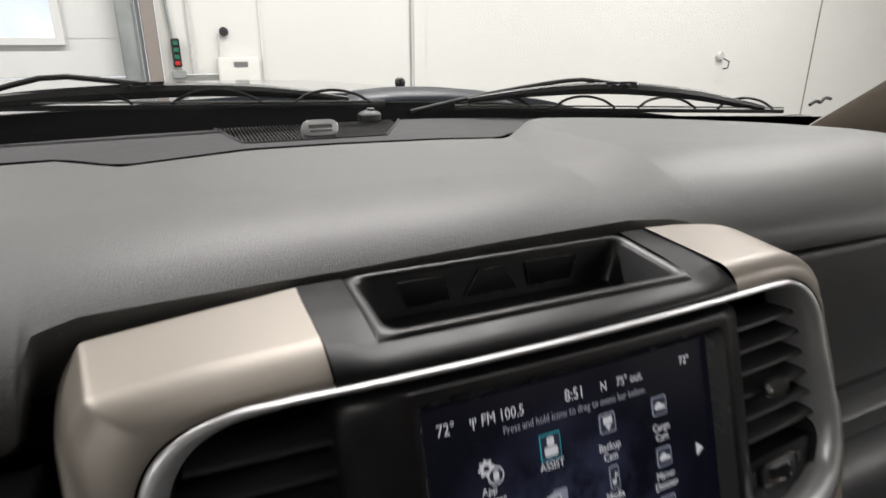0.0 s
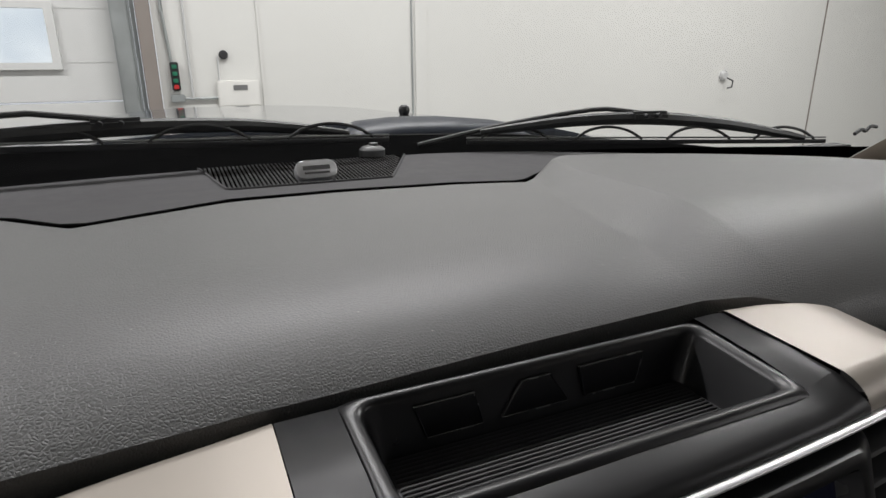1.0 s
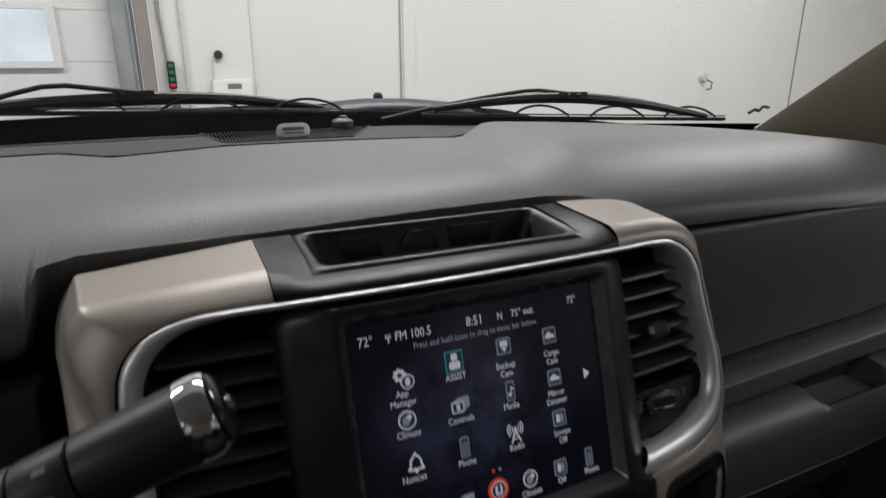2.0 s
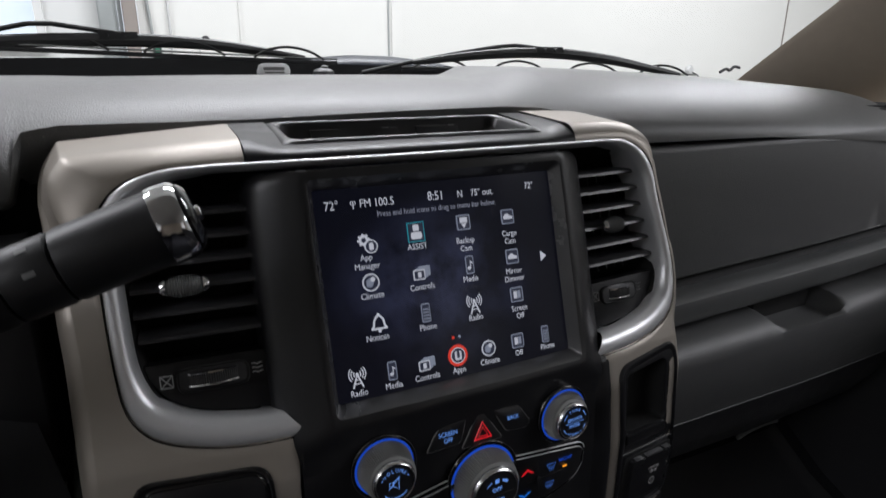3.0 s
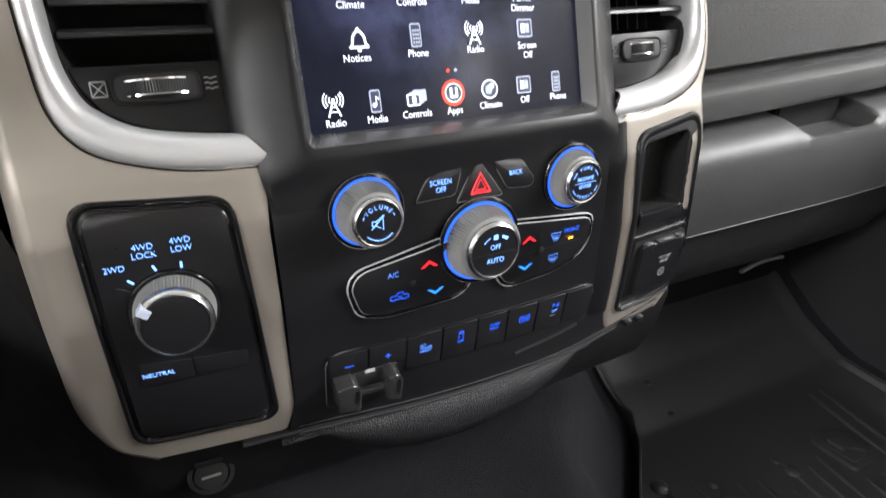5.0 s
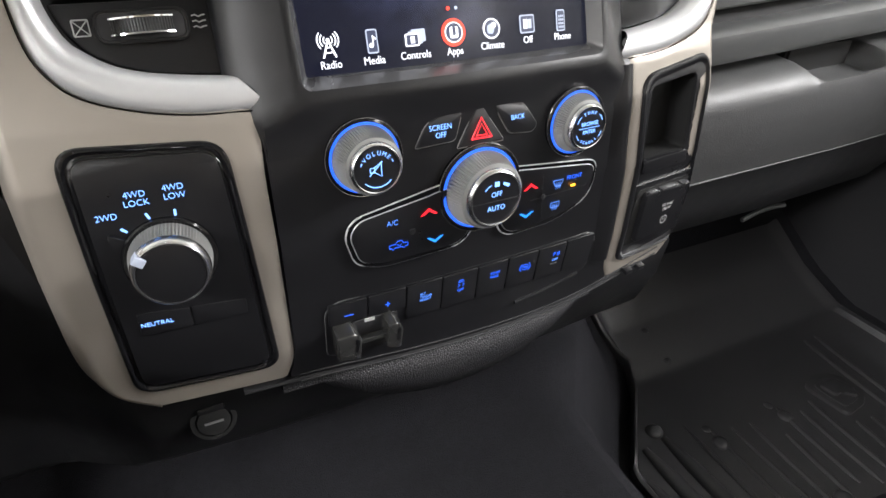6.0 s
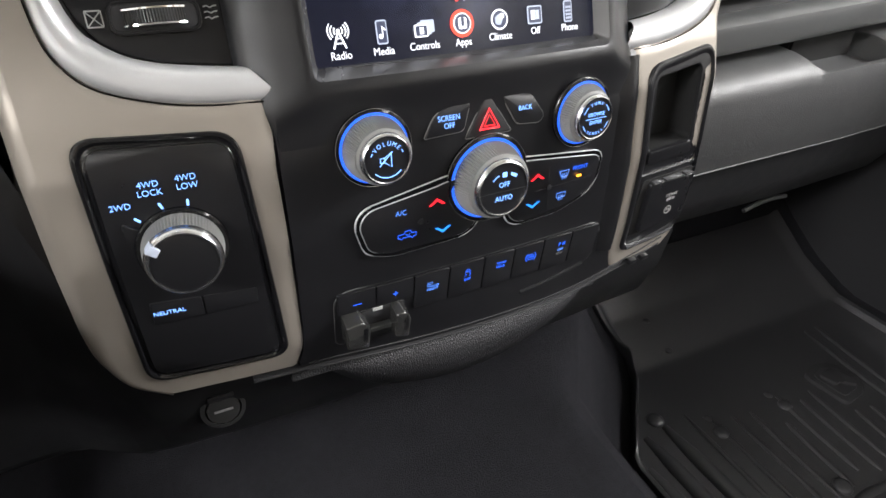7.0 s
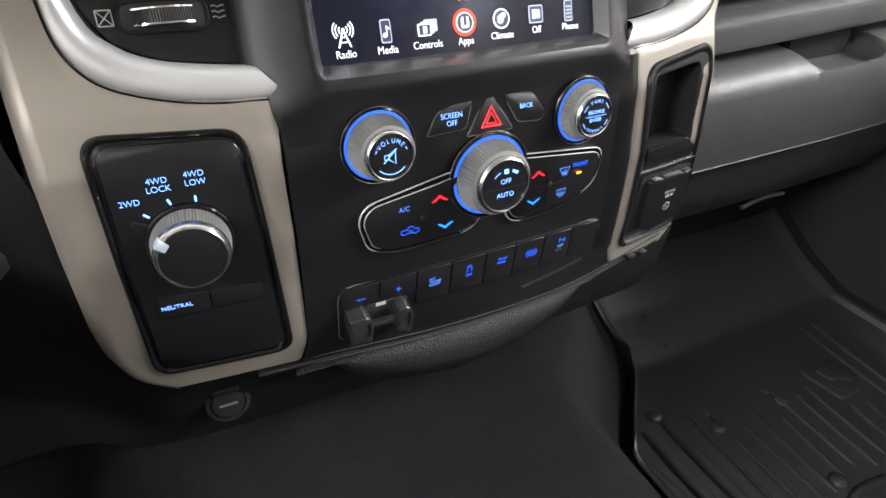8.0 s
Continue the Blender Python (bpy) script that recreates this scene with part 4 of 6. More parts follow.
def tray_shell():
    """The black top with a sunken tray: rings from the outer rim in to the floor."""
    rows = []
    nx = 40
    for x in np.linspace(-0.1295, 0.1208, nx):
        y0, lip = face_y(x, 1.4495), float(np.interp(x, LIP_X, LIP_Y))
        sunk = tri(min(x + 0.1295, 0.1208 - x), 0.0, 0.026)
        rise = [(0.006, 1.447, 0.0), (-0.0005, 1.4495, 0.0), (0.0, 1.4525, 0.0007), (0.004, 1.456, 0.0020), (0.009, 1.4585, 0.0032), (0.015, 1.4605, 0.0043), (0.019, 1.4615, 0.0049)]
        rows.append([Vector((x, y0 + back, up - dip * sunk)) for back, up, dip in rise])
    front = grid(rows)
    ends = []
    for x0, x1 in ((-0.1295, -0.1035), (0.1005, 0.1208)):
        rows = []
        for x in np.linspace(x0, x1, 5):
            y0, lip = face_y(x, 1.4495), float(np.interp(x, LIP_X, LIP_Y))
            sunk = tri(min(x + 0.1295, 0.1208 - x), 0.0, 0.026)
            rows.append([Vector((x, y0 + 0.019, 1.4615 - 0.0049 * sunk)), Vector((x, (y0 + lip) / 2, 1.4635 - 0.0023 * sunk)), Vector((x, lip - 0.002, 1.465)), Vector((x, lip + 0.006, 1.458))])
        ends.append(grid(rows))
    return merge(front, *ends)


part("top_panel", tray_shell(), TRAYBLACK, tray, "", 50)


def loop(x0, x1, ya, yb, r, z, n=6):
    return [Vector((p[0], p[1], z - (0.0058 * max(0.0, (0.139 - p[1]) / 0.072) if z > 1.46 else 0))) for p in rounded([(x0, ya), (x1, ya), (x1, yb), (x0, yb)], r, n)]


rings = [loop(-0.1035, 0.1005, 0.0665, 0.139, 0.003, 1.4620), loop(-0.1025, 0.0995, 0.0675, 0.138, 0.010, 1.4640), loop(-0.100, 0.097, 0.0695, 0.1365, 0.012, 1.4648), loop(-0.0965, 0.0935, 0.073, 0.134, 0.011, 1.4640),
         loop(-0.0950, 0.092, 0.0745, 0.133, 0.010, 1.4615), loop(-0.0885, 0.0855, 0.0785, 0.131, 0.008, 1.4350), loop(-0.0870, 0.084, 0.0800, 0.130, 0.008, 1.4325), loop(-0.002, -0.001, 0.104, 0.106, 0.0002, 1.4320)]
part("tray_well", grid([r for r in rings], close_u=True), BLACK, tray, "", 50)
tm = part("tray_mat", block(-0.0865, 0.0835, 0.0805, 0.1295, 1.4325, 1.4345), MATTE, tray, "black ribbed rubber mat")
y = 0.0825
ridge = None
while y < 0.129:
    if ridge is None:
        ob = part("ridge", block(-0.085, 0.082, -0.0008, 0.0008, 0, 0.0013, 0.0004), MATTE, tm)
        ridge = ob.data
    else:
        ob = new("ridge", ridge)
        ob.parent = tm
    ob.location = (0, y, 1.4344)
    y += 0.0027
# plain raised shapes on the tray's rear wall
m = Matrix(((1, 0, 0, 0), (0, 0.06, -1, 0.1318), (0, 1, 0.06, 1.4400), (0, 0, 0, 1)))
for shape in ([(-0.064, 0.001), (-0.036, 0.001), (-0.040, 0.0175), (-0.070, 0.0175)], [(-0.026, 0.001), (0.012, 0.001), (0.001, 0.0175), (-0.015, 0.0175)], [(0.022, 0.001), (0.054, 0.001), (0.058, 0.0175), (0.018, 0.0175)]):
    em = part("emblem", moved(slab(shape, -0.002, 0.0020, 0.0008), m), BLACK, tray, "plain raised black emblem shape")
    # paler wire: the glint on the shape's edges is put into colour
    part("edge", moved(tube([(p[0], p[1], 0.0018) for p in shape + shape[:1]], 0.0005, 6), m), BEVEL, em)


# ---- touchscreen ----
screen = thing("touchscreen", "lit touchscreen showing app icons in a black bezel", "touchscreen")


def bezel():
    """A black frame with sloping flanks that stands proud of the face, open at the screen."""
    def long(x0, x1, z0, z1, r, w, low=None):
        """One ring of the frame, w out of the face; low: how far out along its lower side, where it runs into the panel."""
        pts = rounded([(x0, z0), (x1, z0), (x1, z1), (x0, z1)], r, 5)
        out = []
        for i, p in enumerate(pts):
            q = pts[(i + 1) % len(pts)]
            k = 10 if math.dist(p, q) > 0.03 else 1
            out += [(p[0] + (q[0] - p[0]) * j / k, p[1] + (q[1] - p[1]) * j / k) for j in range(k)]
        ring = []
        for x, z in out:
            foot = 0.0 if low is None else 1 - tri(z, z0 + 0.001, z0 + 0.020)
            x += (max(-0.1190, min(0.1205, x)) - x) * foot
            ring.append(fp((x, z, w + ((low or 0) - w) * foot)))
        return ring
    rows = [long(-0.134, 0.129, 1.2600, 1.4445, 0.012, -0.030, 0.0006), long(-0.1325, 0.1275, 1.2640, 1.4440, 0.012, -0.010, 0.0014), long(-0.1300, 0.1250, 1.2690, 1.4432, 0.011, -0.0050, 0.0024), long(-0.124, 0.1190, 1.2745, 1.4428, 0.010, -0.0005, 0.0040),
            long(-0.112, 0.1080, 1.2795, 1.4424, 0.008, 0.0052, 0.0062), long(-0.1015, 0.1005, 1.2850, 1.4418, 0.006, 0.0088, 0.0084), long(-0.0985, 0.0975, 1.2885, 1.4402, 0.0055, 0.0094, 0.0092), long(-0.0965, 0.0955, 1.2912, 1.4360, 0.005, 0.0088, 0.0088)]
    edge = [long(-0.0965, 0.0955, 1.2912, 1.4360, 0.005, 0.0088), long(-0.0930, 0.0915, 1.2980, 1.4310, 0.002, 0.001), long(-0.0920, 0.0905, 1.2985, 1.4300, 0.002, -0.001)]
    return grid(rows, close_u=True), grid(edge, close_u=True)


outer_b, inner_b = bezel()
part("bezel", outer_b, BLACK, screen, "satin black bezel with sloping flanks", 35)
part("inner_bevel", inner_b, BEVEL, screen, "polished black inner bevel", 35)
part("display", warp(slab(box(-0.0925, 0.091, 1.298, 1.4300), -0.006, -0.0006, 0, cut=0.02), fp), DISPLAY, screen, "dark blue lit display")
UI = 0.0002


def ui(x, z):
    return fm(x, z, UI)


def plate(name, outline, mt, x, z, lift=0.0, parent=screen):
    return part(name, moved(slab(outline, -0.0003, 0.0001), fm(x, z, UI + lift)), mt, parent)


def stroke(name, pts, r, mt, x, z, lift=0.0, parent=screen):
    return part(name, moved(tube([(p[0], p[1], 0) for p in pts], r, 5, 1.0), fm(x, z, UI + lift)), mt, parent)


def icon(kind, x, z, s=1.0):
    a = 0.006 * s
    if kind in ("frame", "cargo", "mirror", "backup", "off"):
        plate("icon", rounded(box(-a, a, -a, a), a * 0.25, 3), UI_GREY, x, z)
        plate("icon", rounded(box(-a * 0.85, a * 0.85, -a * 0.85, a * 0.85), a * 0.2, 3), UI_DARK, x, z, 0.0002)
        if kind == "off":
            plate("icon", box(-a * 0.55, 0, -a * 0.5, a * 0.5), UI_WHITE, x, z, 0.0004)
            plate("icon", box(0.1 * a, a * 0.55, -a * 0.5, a * 0.5), UI_GREY, x, z, 0.0004)
        elif kind == "backup":
            plate("icon", box(-a * 0.55, a * 0.55, -a * 0.05, a * 0.65), UI_WHITE, x, z, 0.0004)
            plate("icon", [(-a * 0.4, -a * 0.15), (0, -a * 0.75), (a * 0.4, -a * 0.15)], UI_WHITE, x, z, 0.0004)
        else:
            plate("icon", rounded([(-a * 0.7, -a * 0.35), (a * 0.7, -a * 0.35), (a * 0.7, a * 0.05), (a * 0.25, a * 0.1), (a * 0.1, a * 0.4), (-a * 0.3, a * 0.4), (-a * 0.7, a * 0.05)], a * 0.1, 2), UI_WHITE, x, z, 0.0004)
    elif kind == "assist":
        plate("icon", box(-a * 1.15, a * 1.15, -a * 1.25, a * 1.25), UI_TEAL, x, z)
        plate("icon", box(-a * 1.05, a * 1.05, -a * 1.15, a * 1.15), UI_DARK, x, z, 0.0002)
        plate("icon", rounded(box(-a * 0.75, a * 0.75, -a * 0.9, 0.0), a * 0.3, 3), UI_WHITE, x, z, 0.0004)
        plate("icon", rounded(box(-a * 0.4, a * 0.4, a * 0.12, a * 0.95), a * 0.2, 3), UI_WHITE, x, z, 0.0004)
    elif kind == "gear":
        pts = []
        for k in range(32):
            rr = a * (0.82 if k % 4 < 2 else 0.62)
            pts.append((-a * 0.45 + rr * math.cos(k * math.pi / 16), a * 0.45 + rr * math.sin(k * math.pi / 16)))
        plate("icon", pts, UI_WHITE, x, z)
        plate("icon", circle(-a * 0.45, a * 0.45, a * 0.3, 16), UI_DARK, x, z, 0.0002)
        plate("icon", circle(a * 0.4, -a * 0.4, a * 0.85, 24), UI_WHITE, x, z, 0.0003)
        plate("icon", circle(a * 0.4, -a * 0.4, a * 0.7, 24), UI_DARK, x, z, 0.0005)
        plate("icon", rounded(box(a * 0.12, a * 0.68, -a * 0.85, 0.05 * a), a * 0.2, 3), UI_WHITE, x, z, 0.0007)
    elif kind == "disc":
        plate("icon", circle(0, 0, a * 1.1, 28), UI_WHITE, x, z)
        plate("icon", circle(0, 0, a * 0.92, 28), UI_DARK, x, z, 0.0002)
        plate("icon", rounded([(-a * 0.6, -a * 0.5), (a * 0.1, -a * 0.6), (a * 0.4, a * 0.1), (0, a * 0.6), (-a * 0.6, a * 0.3)], a * 0.2, 3), UI_GREY, x, z, 0.0004)
        plate("icon", circle(a * 0.25, a * 0.35, a * 0.3, 14), UI_WHITE, x, z, 0.0006)
    elif kind == "apps":
        plate("icon", circle(0, 0, a * 1.45, 32), UI_RED, x, z)
        plate("icon", circle(0, 0, a * 1.08, 32), UI_WHITE, x, z, 0.0002)
        plate("icon", circle(0, 0, a * 0.95, 32), UI_DARK, x, z, 0.0004)
        plate("icon", rounded(box(-a * 0.5, a * 0.5, -a * 0.6, a * 0.6), a * 0.25, 3), UI_WHITE, x, z, 0.0006)
        plate("icon", rounded(box(-a * 0.18, a * 0.18, -a * 0.3, a * 0.6), a * 0.1, 3), UI_DARK, x, z, 0.0008)
    elif kind == "cards":
        for k in range(3):
            o = a * 0.4 * k
            plate("icon", rounded(box(-a * 1.1 + o, a * 0.5 + o, -a * 0.9 + o * 0.5, a * 0.4 + o * 0.5), a * 0.15, 2), UI_GREY if k else UI_WHITE, x, z, 0.0007 - 0.0003 * k)
        plate("icon", rounded(box(-a * 0.95, a * 0.35, -a * 0.75, a * 0.25), a * 0.1, 2), UI_DARK, x, z, 0.0009)
        plate("icon", box(-a * 0.5, -a * 0.05, -a * 0.6, a * 0.1), UI_WHITE, x, z, 0.0011)
    elif kind in ("phone", "media"):
        plate("icon", rounded(box(-a * 0.6, a * 0.6, -a * 1.2, a * 1.2), a * 0.25, 3), UI_GREY, x, z)
        plate("icon", rounded(box(-a * 0.48, a * 0.48, -a * 1.05, a * 1.05), a * 0.15, 3), UI_DARK, x, z, 0.0002)
        if kind == "phone":
            for i in range(3):
                for j in range(4):
                    plate("icon", box(-a * 0.36 + i * a * 0.27, -a * 0.18 + i * a * 0.27, -a * 0.85 + j * a * 0.4, -a * 0.62 + j * a * 0.4), UI_GREY, x, z, 0.0004)
        else:
            plate("icon", circle(-a * 0.15, -a * 0.4, a * 0.25, 12), UI_WHITE, x, z, 0.0004)
            plate("icon", [(0.02 * a, -a * 0.4), (a * 0.12, -a * 0.4), (a * 0.12, a * 0.3), (a * 0.4, a * 0.1), (a * 0.4, a * 0.3), (0.02 * a, a * 0.6)], UI_WHITE, x, z, 0.0004)
    elif kind == "bell":
        pts = [(-a, -a * 0.7), (-a * 0.7, -a * 0.35), (-a * 0.6, a * 0.3), (-a * 0.25, a * 0.8), (0, a * 0.9), (a * 0.25, a * 0.8), (a * 0.6, a * 0.3), (a * 0.7, -a * 0.35), (a, -a * 0.7), (-a, -a * 0.7)]
        stroke("icon", catmull([p for p in pts[:-1]], 24).tolist() + [[-a, -a * 0.7]], a * 0.13, UI_WHITE, x, z)
        plate("icon", circle(0, -a * 0.95, a * 0.22, 12), UI_WHITE, x, z)
        plate("icon", circle(0, a * 1.05, a * 0.18, 12), UI_WHITE, x, z)
    elif kind == "mast":
        for s in (-1, 1):
            stroke("icon", [(0, a * 0.5), (s * a * 0.65, -a * 1.2)], a * 0.1, UI_WHITE, x, z)
            for rr in (0.45, 0.8, 1.1):
                stroke("icon", [(s * a * rr * math.cos(q), a * 0.5 + a * rr * math.sin(q)) for q in np.linspace(-0.75, 0.75, 7)], a * 0.07, UI_WHITE, x, z)
        for k in (-0.2, -0.7):
            stroke("icon", [(-a * 0.35, a * k), (a * 0.35, a * k)], a * 0.07, UI_WHITE, x, z)
        plate("icon", circle(0, a * 0.5, a * 0.2, 10), UI_WHITE, x, z)


for kind, x, z, label, lx, lz in (("gear", -0.060, 1.3945, "App\nManager", -0.062, 1.383), ("assist", -0.025, 1.398, "ASSIST", -0.025, 1.3885), ("backup", 0.012, 1.4005, "Backup\nCam", 0.012, 1.3855), ("cargo", 0.049, 1.4005, "Cargo\nCam", 0.049, 1.386),
                                  ("disc", -0.061, 1.370, "Climate", -0.061, 1.3615), ("cards", -0.025, 1.3715, "Controls", -0.025, 1.3620), ("media", 0.013, 1.3715, "Media", 0.0125, 1.3620), ("mirror", 0.049, 1.3725, "Mirror\nDimmer", 0.049, 1.3595),
                                  ("bell", -0.059, 1.344, "Notices", -0.061, 1.3350), ("phone", -0.025, 1.345, "Phone", -0.0245, 1.3355), ("mast", 0.013, 1.3445, "Radio", 0.013, 1.3355), ("off", 0.049, 1.3455, "Screen\nOff", 0.050, 1.3330),
                                  ("mast", -0.078, 1.3125, "Radio", -0.078, 1.3030), ("media", -0.054, 1.3125, "Media", -0.054, 1.3030), ("cards", -0.0295, 1.3125, "Controls", -0.0295, 1.3035), ("apps", -0.005, 1.3130, "Apps", -0.005, 1.3032),
                                  ("disc", 0.020, 1.3130, "Climate", 0.020, 1.3040), ("off", 0.0450, 1.3135, "Off", 0.045, 1.3048), ("phone", 0.070, 1.3135, "Phone", 0.071, 1.3045)):
    icon(kind, x, z, 0.87 if z < 1.32 else 0.9)
    words("caption", label, 0.0061, ui(lx, lz), UI_WHITE, screen, 0.88)
for x, z, s, body, mt in ((-0.081, 1.4195, 0.0088, "72°", UI_WHITE), (-0.0500, 1.4195, 0.0082, "FM 100.5", UI_WHITE), (-0.007, 1.4200, 0.0092, "8:51", UI_WHITE), (0.012, 1.4195, 0.0072, "N", UI_WHITE), (0.030, 1.4195, 0.0072, "75° out.", UI_WHITE), (0.071, 1.4205, 0.0072, "72°", UI_WHITE),
                          (-0.0055, 1.4120, 0.0058, "Press and hold icons to drag to menu bar below.", UI_DIM)):
    words("caption", body, s, ui(x, z), mt, screen, 0.84)
stroke("icon", [(0, -0.003), (0, 0.002)], 0.0004, UI_WHITE, -0.0665, 1.4195)
for s in (-1, 1):
    stroke("icon", [(s * 0.0016 * math.cos(q), 0.001 + 0.0016 * math.sin(q)) for q in np.linspace(-0.9, 0.9, 6)], 0.0003, UI_WHITE, -0.0665, 1.4195)
plate("icon", [(-0.0022, -0.0038), (0.003, 0), (-0.0022, 0.0038)], UI_WHITE, 0.0765, 1.3693)
plate("icon", circle(0, 0, 0.0011, 12), UI_RED, -0.007, 1.3253)
plate("icon", circle(0, 0, 0.0010, 12), UI_GREY, -0.002, 1.3253)


# ---- radio and climate panel ----
radio = thing("control_panel", "satin black radio and climate panel with three knobs", "control panel")
pan = rounded([(-0.1205, 1.287), (-0.1195, 1.121), (-0.125, 1.101), (-0.06, 1.094), (0.02, 1.0885), (0.10, 1.0905), (0.145, 1.099), (0.136, 1.117), (0.1245, 1.287)], [0.002, 0.01, 0.003, 0.03, 0.03, 0.03, 0.003, 0.01, 0.002], 4)
part("panel", warp(slab(pan, -0.03, 0.0012, 0.0015, 2, cut=0.014), fp), BLACK, radio, "satin black panel", 50)


roll_rows = []
for z in np.linspace(1.283, 1.128, 34):
    xi = float(np.interp(z, (1.128, 1.16, 1.19, 1.22, 1.25, 1.283), (0.119, 0.114, 0.1105, 0.1095, 0.1095, 0.1105)))
    xo = float(np.interp(z, (1.128, 1.183, 1.235, 1.263, 1.287), (0.1345, 0.1305, 0.1250, 0.1245, 0.1255)))
    roll_rows.append([fp((xi + (xo - xi) * u, z, w)) for u, w in ((0, 0.0008), (0.12, 0.0014), (0.35, 0.0030), (0.6, 0.0046), (0.8, 0.0052), (0.93, 0.0046), (1.0, 0.0020), (1.0, -0.004))])
part("side_roll", grid(roll_rows), BLACK, radio, "", 60)


def knob(name, x, z, rb, rc, h, lift=0.0):
    m0 = fm(x, z, lift + 0.0008)
    m = fm(x, z, lift)
    k = part(name, moved(lathe([(rb * 1.14, 0.0), (rb * 1.15, 0.0025), (rb * 1.12, 0.0036), (rb * 1.06, 0.0040), (rb * 1.04, 0.0036), (rb * 1.03, 0.001)], 64), m0), GLOSS, radio, "round rotary knob with a lit ring")
    part("light_ring", moved(lathe([(rb * 1.035, 0.001), (rb * 1.03, 0.0036), (rb * 0.97, 0.0038), (rb * 0.94, 0.001)], 64), m0), BLUE, k, "glowing blue ring")
    part("grip", moved(lathe([(rb * 0.97, -0.003), (rb * 0.97, 0.0045), (rb * 0.95, 0.0070), (rc * 1.24, h - 0.0065), (rc * 1.19, h - 0.0045), (rc, h - 0.0035)], 160, (1, 3, 0.0009)), m), KNOBGREY, k, "grey knurled grip", 12)
    part("base_edge", moved(lathe([(rb * 1.145, 0.0024), (rb * 1.155, 0.0027), (rb * 1.150, 0.0032), (rb * 1.13, 0.0031)], 64), m0), SATINCHROME, k)
    part("chrome_ring", moved(lathe([(rc * 1.04, h - 0.0048), (rc * 1.085, h - 0.0038), (rc * 1.08, h - 0.0022), (rc * 1.04, h - 0.0007), (rc * 0.98, h), (rc * 0.94, h - 0.0002), (rc * 0.925, h - 0.002)], 64), m), SATINCHROME, k)
    part("cap", moved(lathe([(rc * 0.935, h - 0.003), (rc * 0.93, h - 0.001), (rc * 0.6, h - 0.0005), (rc * 0.3, h - 0.0003)], 48), m), BLACK, k, "satin black cap")
    return k


def on(x, z, out, dx=0, dy=0, turn=0):
    return fm(x, z, out) @ pose(dx, dy, 0, 0, 0, turn)


def curved_words(body, size, x, z, out, r, start, step, mt, parent):
    for i, ch in enumerate(body):
        a = start - i * step
        words("legend", ch, size, on(x, z, out) @ Matrix.Translation((r * math.cos(radians(a)), r * math.sin(radians(a)), 0)) @ Matrix.Rotation(radians(a - 90), 4, "Z"), mt, parent, 0.9)


def arc(x, z, out, r, a0, a1, w, mt, parent):
    pts = [(r * math.cos(radians(a)), r * math.sin(radians(a)), 0) for a in np.linspace(a0, a1, 14)]
    part("legend", moved(tube(pts, w, 5, 0.5), on(x, z, out)), mt, parent)


def line(pts, x, z, out, w, mt, parent, name="legend"):
    part(name, moved(tube([(p[0], p[1], 0) for p in pts], w, 5, 0.5), on(x, z, out)), mt, parent)


VX, VZ, TX, TZ, FX, FZ = -0.0685, 1.2555, 0.0760, 1.2540, 0.0052, 1.2230
vol = knob("volume_knob", VX, VZ, 0.0196, 0.0134, 0.0245)
tune = knob("tune_knob", TX, TZ, 0.0200, 0.0138, 0.0170)
fan = knob("fan_knob", FX, FZ, 0.0256, 0.0176, 0.0230)
curved_words("VOLUME", 0.0042, VX, VZ, 0.0246, 0.0090, 138, 19, PALEBLUE, vol)
arc(VX, VZ, 0.0246, 0.0095, 160, 150, 0.00025, PALEBLUE, vol)
arc(VX, VZ, 0.0246, 0.0095, 30, 20, 0.00025, PALEBLUE, vol)
arc(VX, VZ, 0.0246, 0.0098, 222, 318, 0.00028, PALEBLUE, vol)
line([(-0.004, -0.0012), (-0.004, 0.0014), (-0.0016, 0.0014), (0.0022, 0.0042), (0.0022, -0.004), (-0.0016, -0.0012), (-0.004, -0.0012)], VX, VZ, 0.0246, 0.00028, PALEBLUE, vol)
line([(-0.0046, -0.003), (0.0030, 0.0044)], VX, VZ, 0.0246, 0.00028, PALEBLUE, vol)
line([(-0.0016, 0.0014), (-0.0016, -0.0012)], VX, VZ, 0.0246, 0.00025, PALEBLUE, vol)
curved_words("TUNE", 0.0036, TX, TZ, 0.0171, 0.0098, 117, 17, PALEBLUE, tune)
for i, ch in enumerate("SCROLL"):
    a = 235 + i * 14
    words("legend", ch, 0.0031, on(TX, TZ, 0.0171) @ Matrix.Translation((0.0100 * math.cos(radians(a)), 0.0100 * math.sin(radians(a)), 0)) @ Matrix.Rotation(radians(a + 90), 4, "Z"), PALEBLUE, tune, 0.9)
words("legend", "BROWSE", 0.0042, on(TX, TZ, 0.0171, 0, 0.0026), PALEBLUE, tune, 0.95)
words("legend", "ENTER", 0.0042, on(TX, TZ, 0.0171, 0, -0.0026), PALEBLUE, tune, 0.95)
line([(-0.0085, 0), (0.0085, 0)], TX, TZ, 0.0171, 0.00018, PALEBLUE, tune)
for a0, a1 in ((160, 133), (47, 20), (200, 222), (318, 340)):
    arc(TX, TZ, 0.0171, 0.0106, a0, a1, 0.00025, PALEBLUE, tune)
words("legend", "OFF", 0.0055, on(FX, FZ, 0.0231, 0, 0.0032), PALEBLUE, fan, 0.95)
words("legend", "AUTO", 0.0055, on(FX, FZ, 0.0231, 0, -0.0058), PALEBLUE, fan, 0.95)
line([(-0.0165, -0.0012), (0.0165, -0.0012)], FX, FZ, 0.0230, 0.0003, MATTE, fan, "groove")
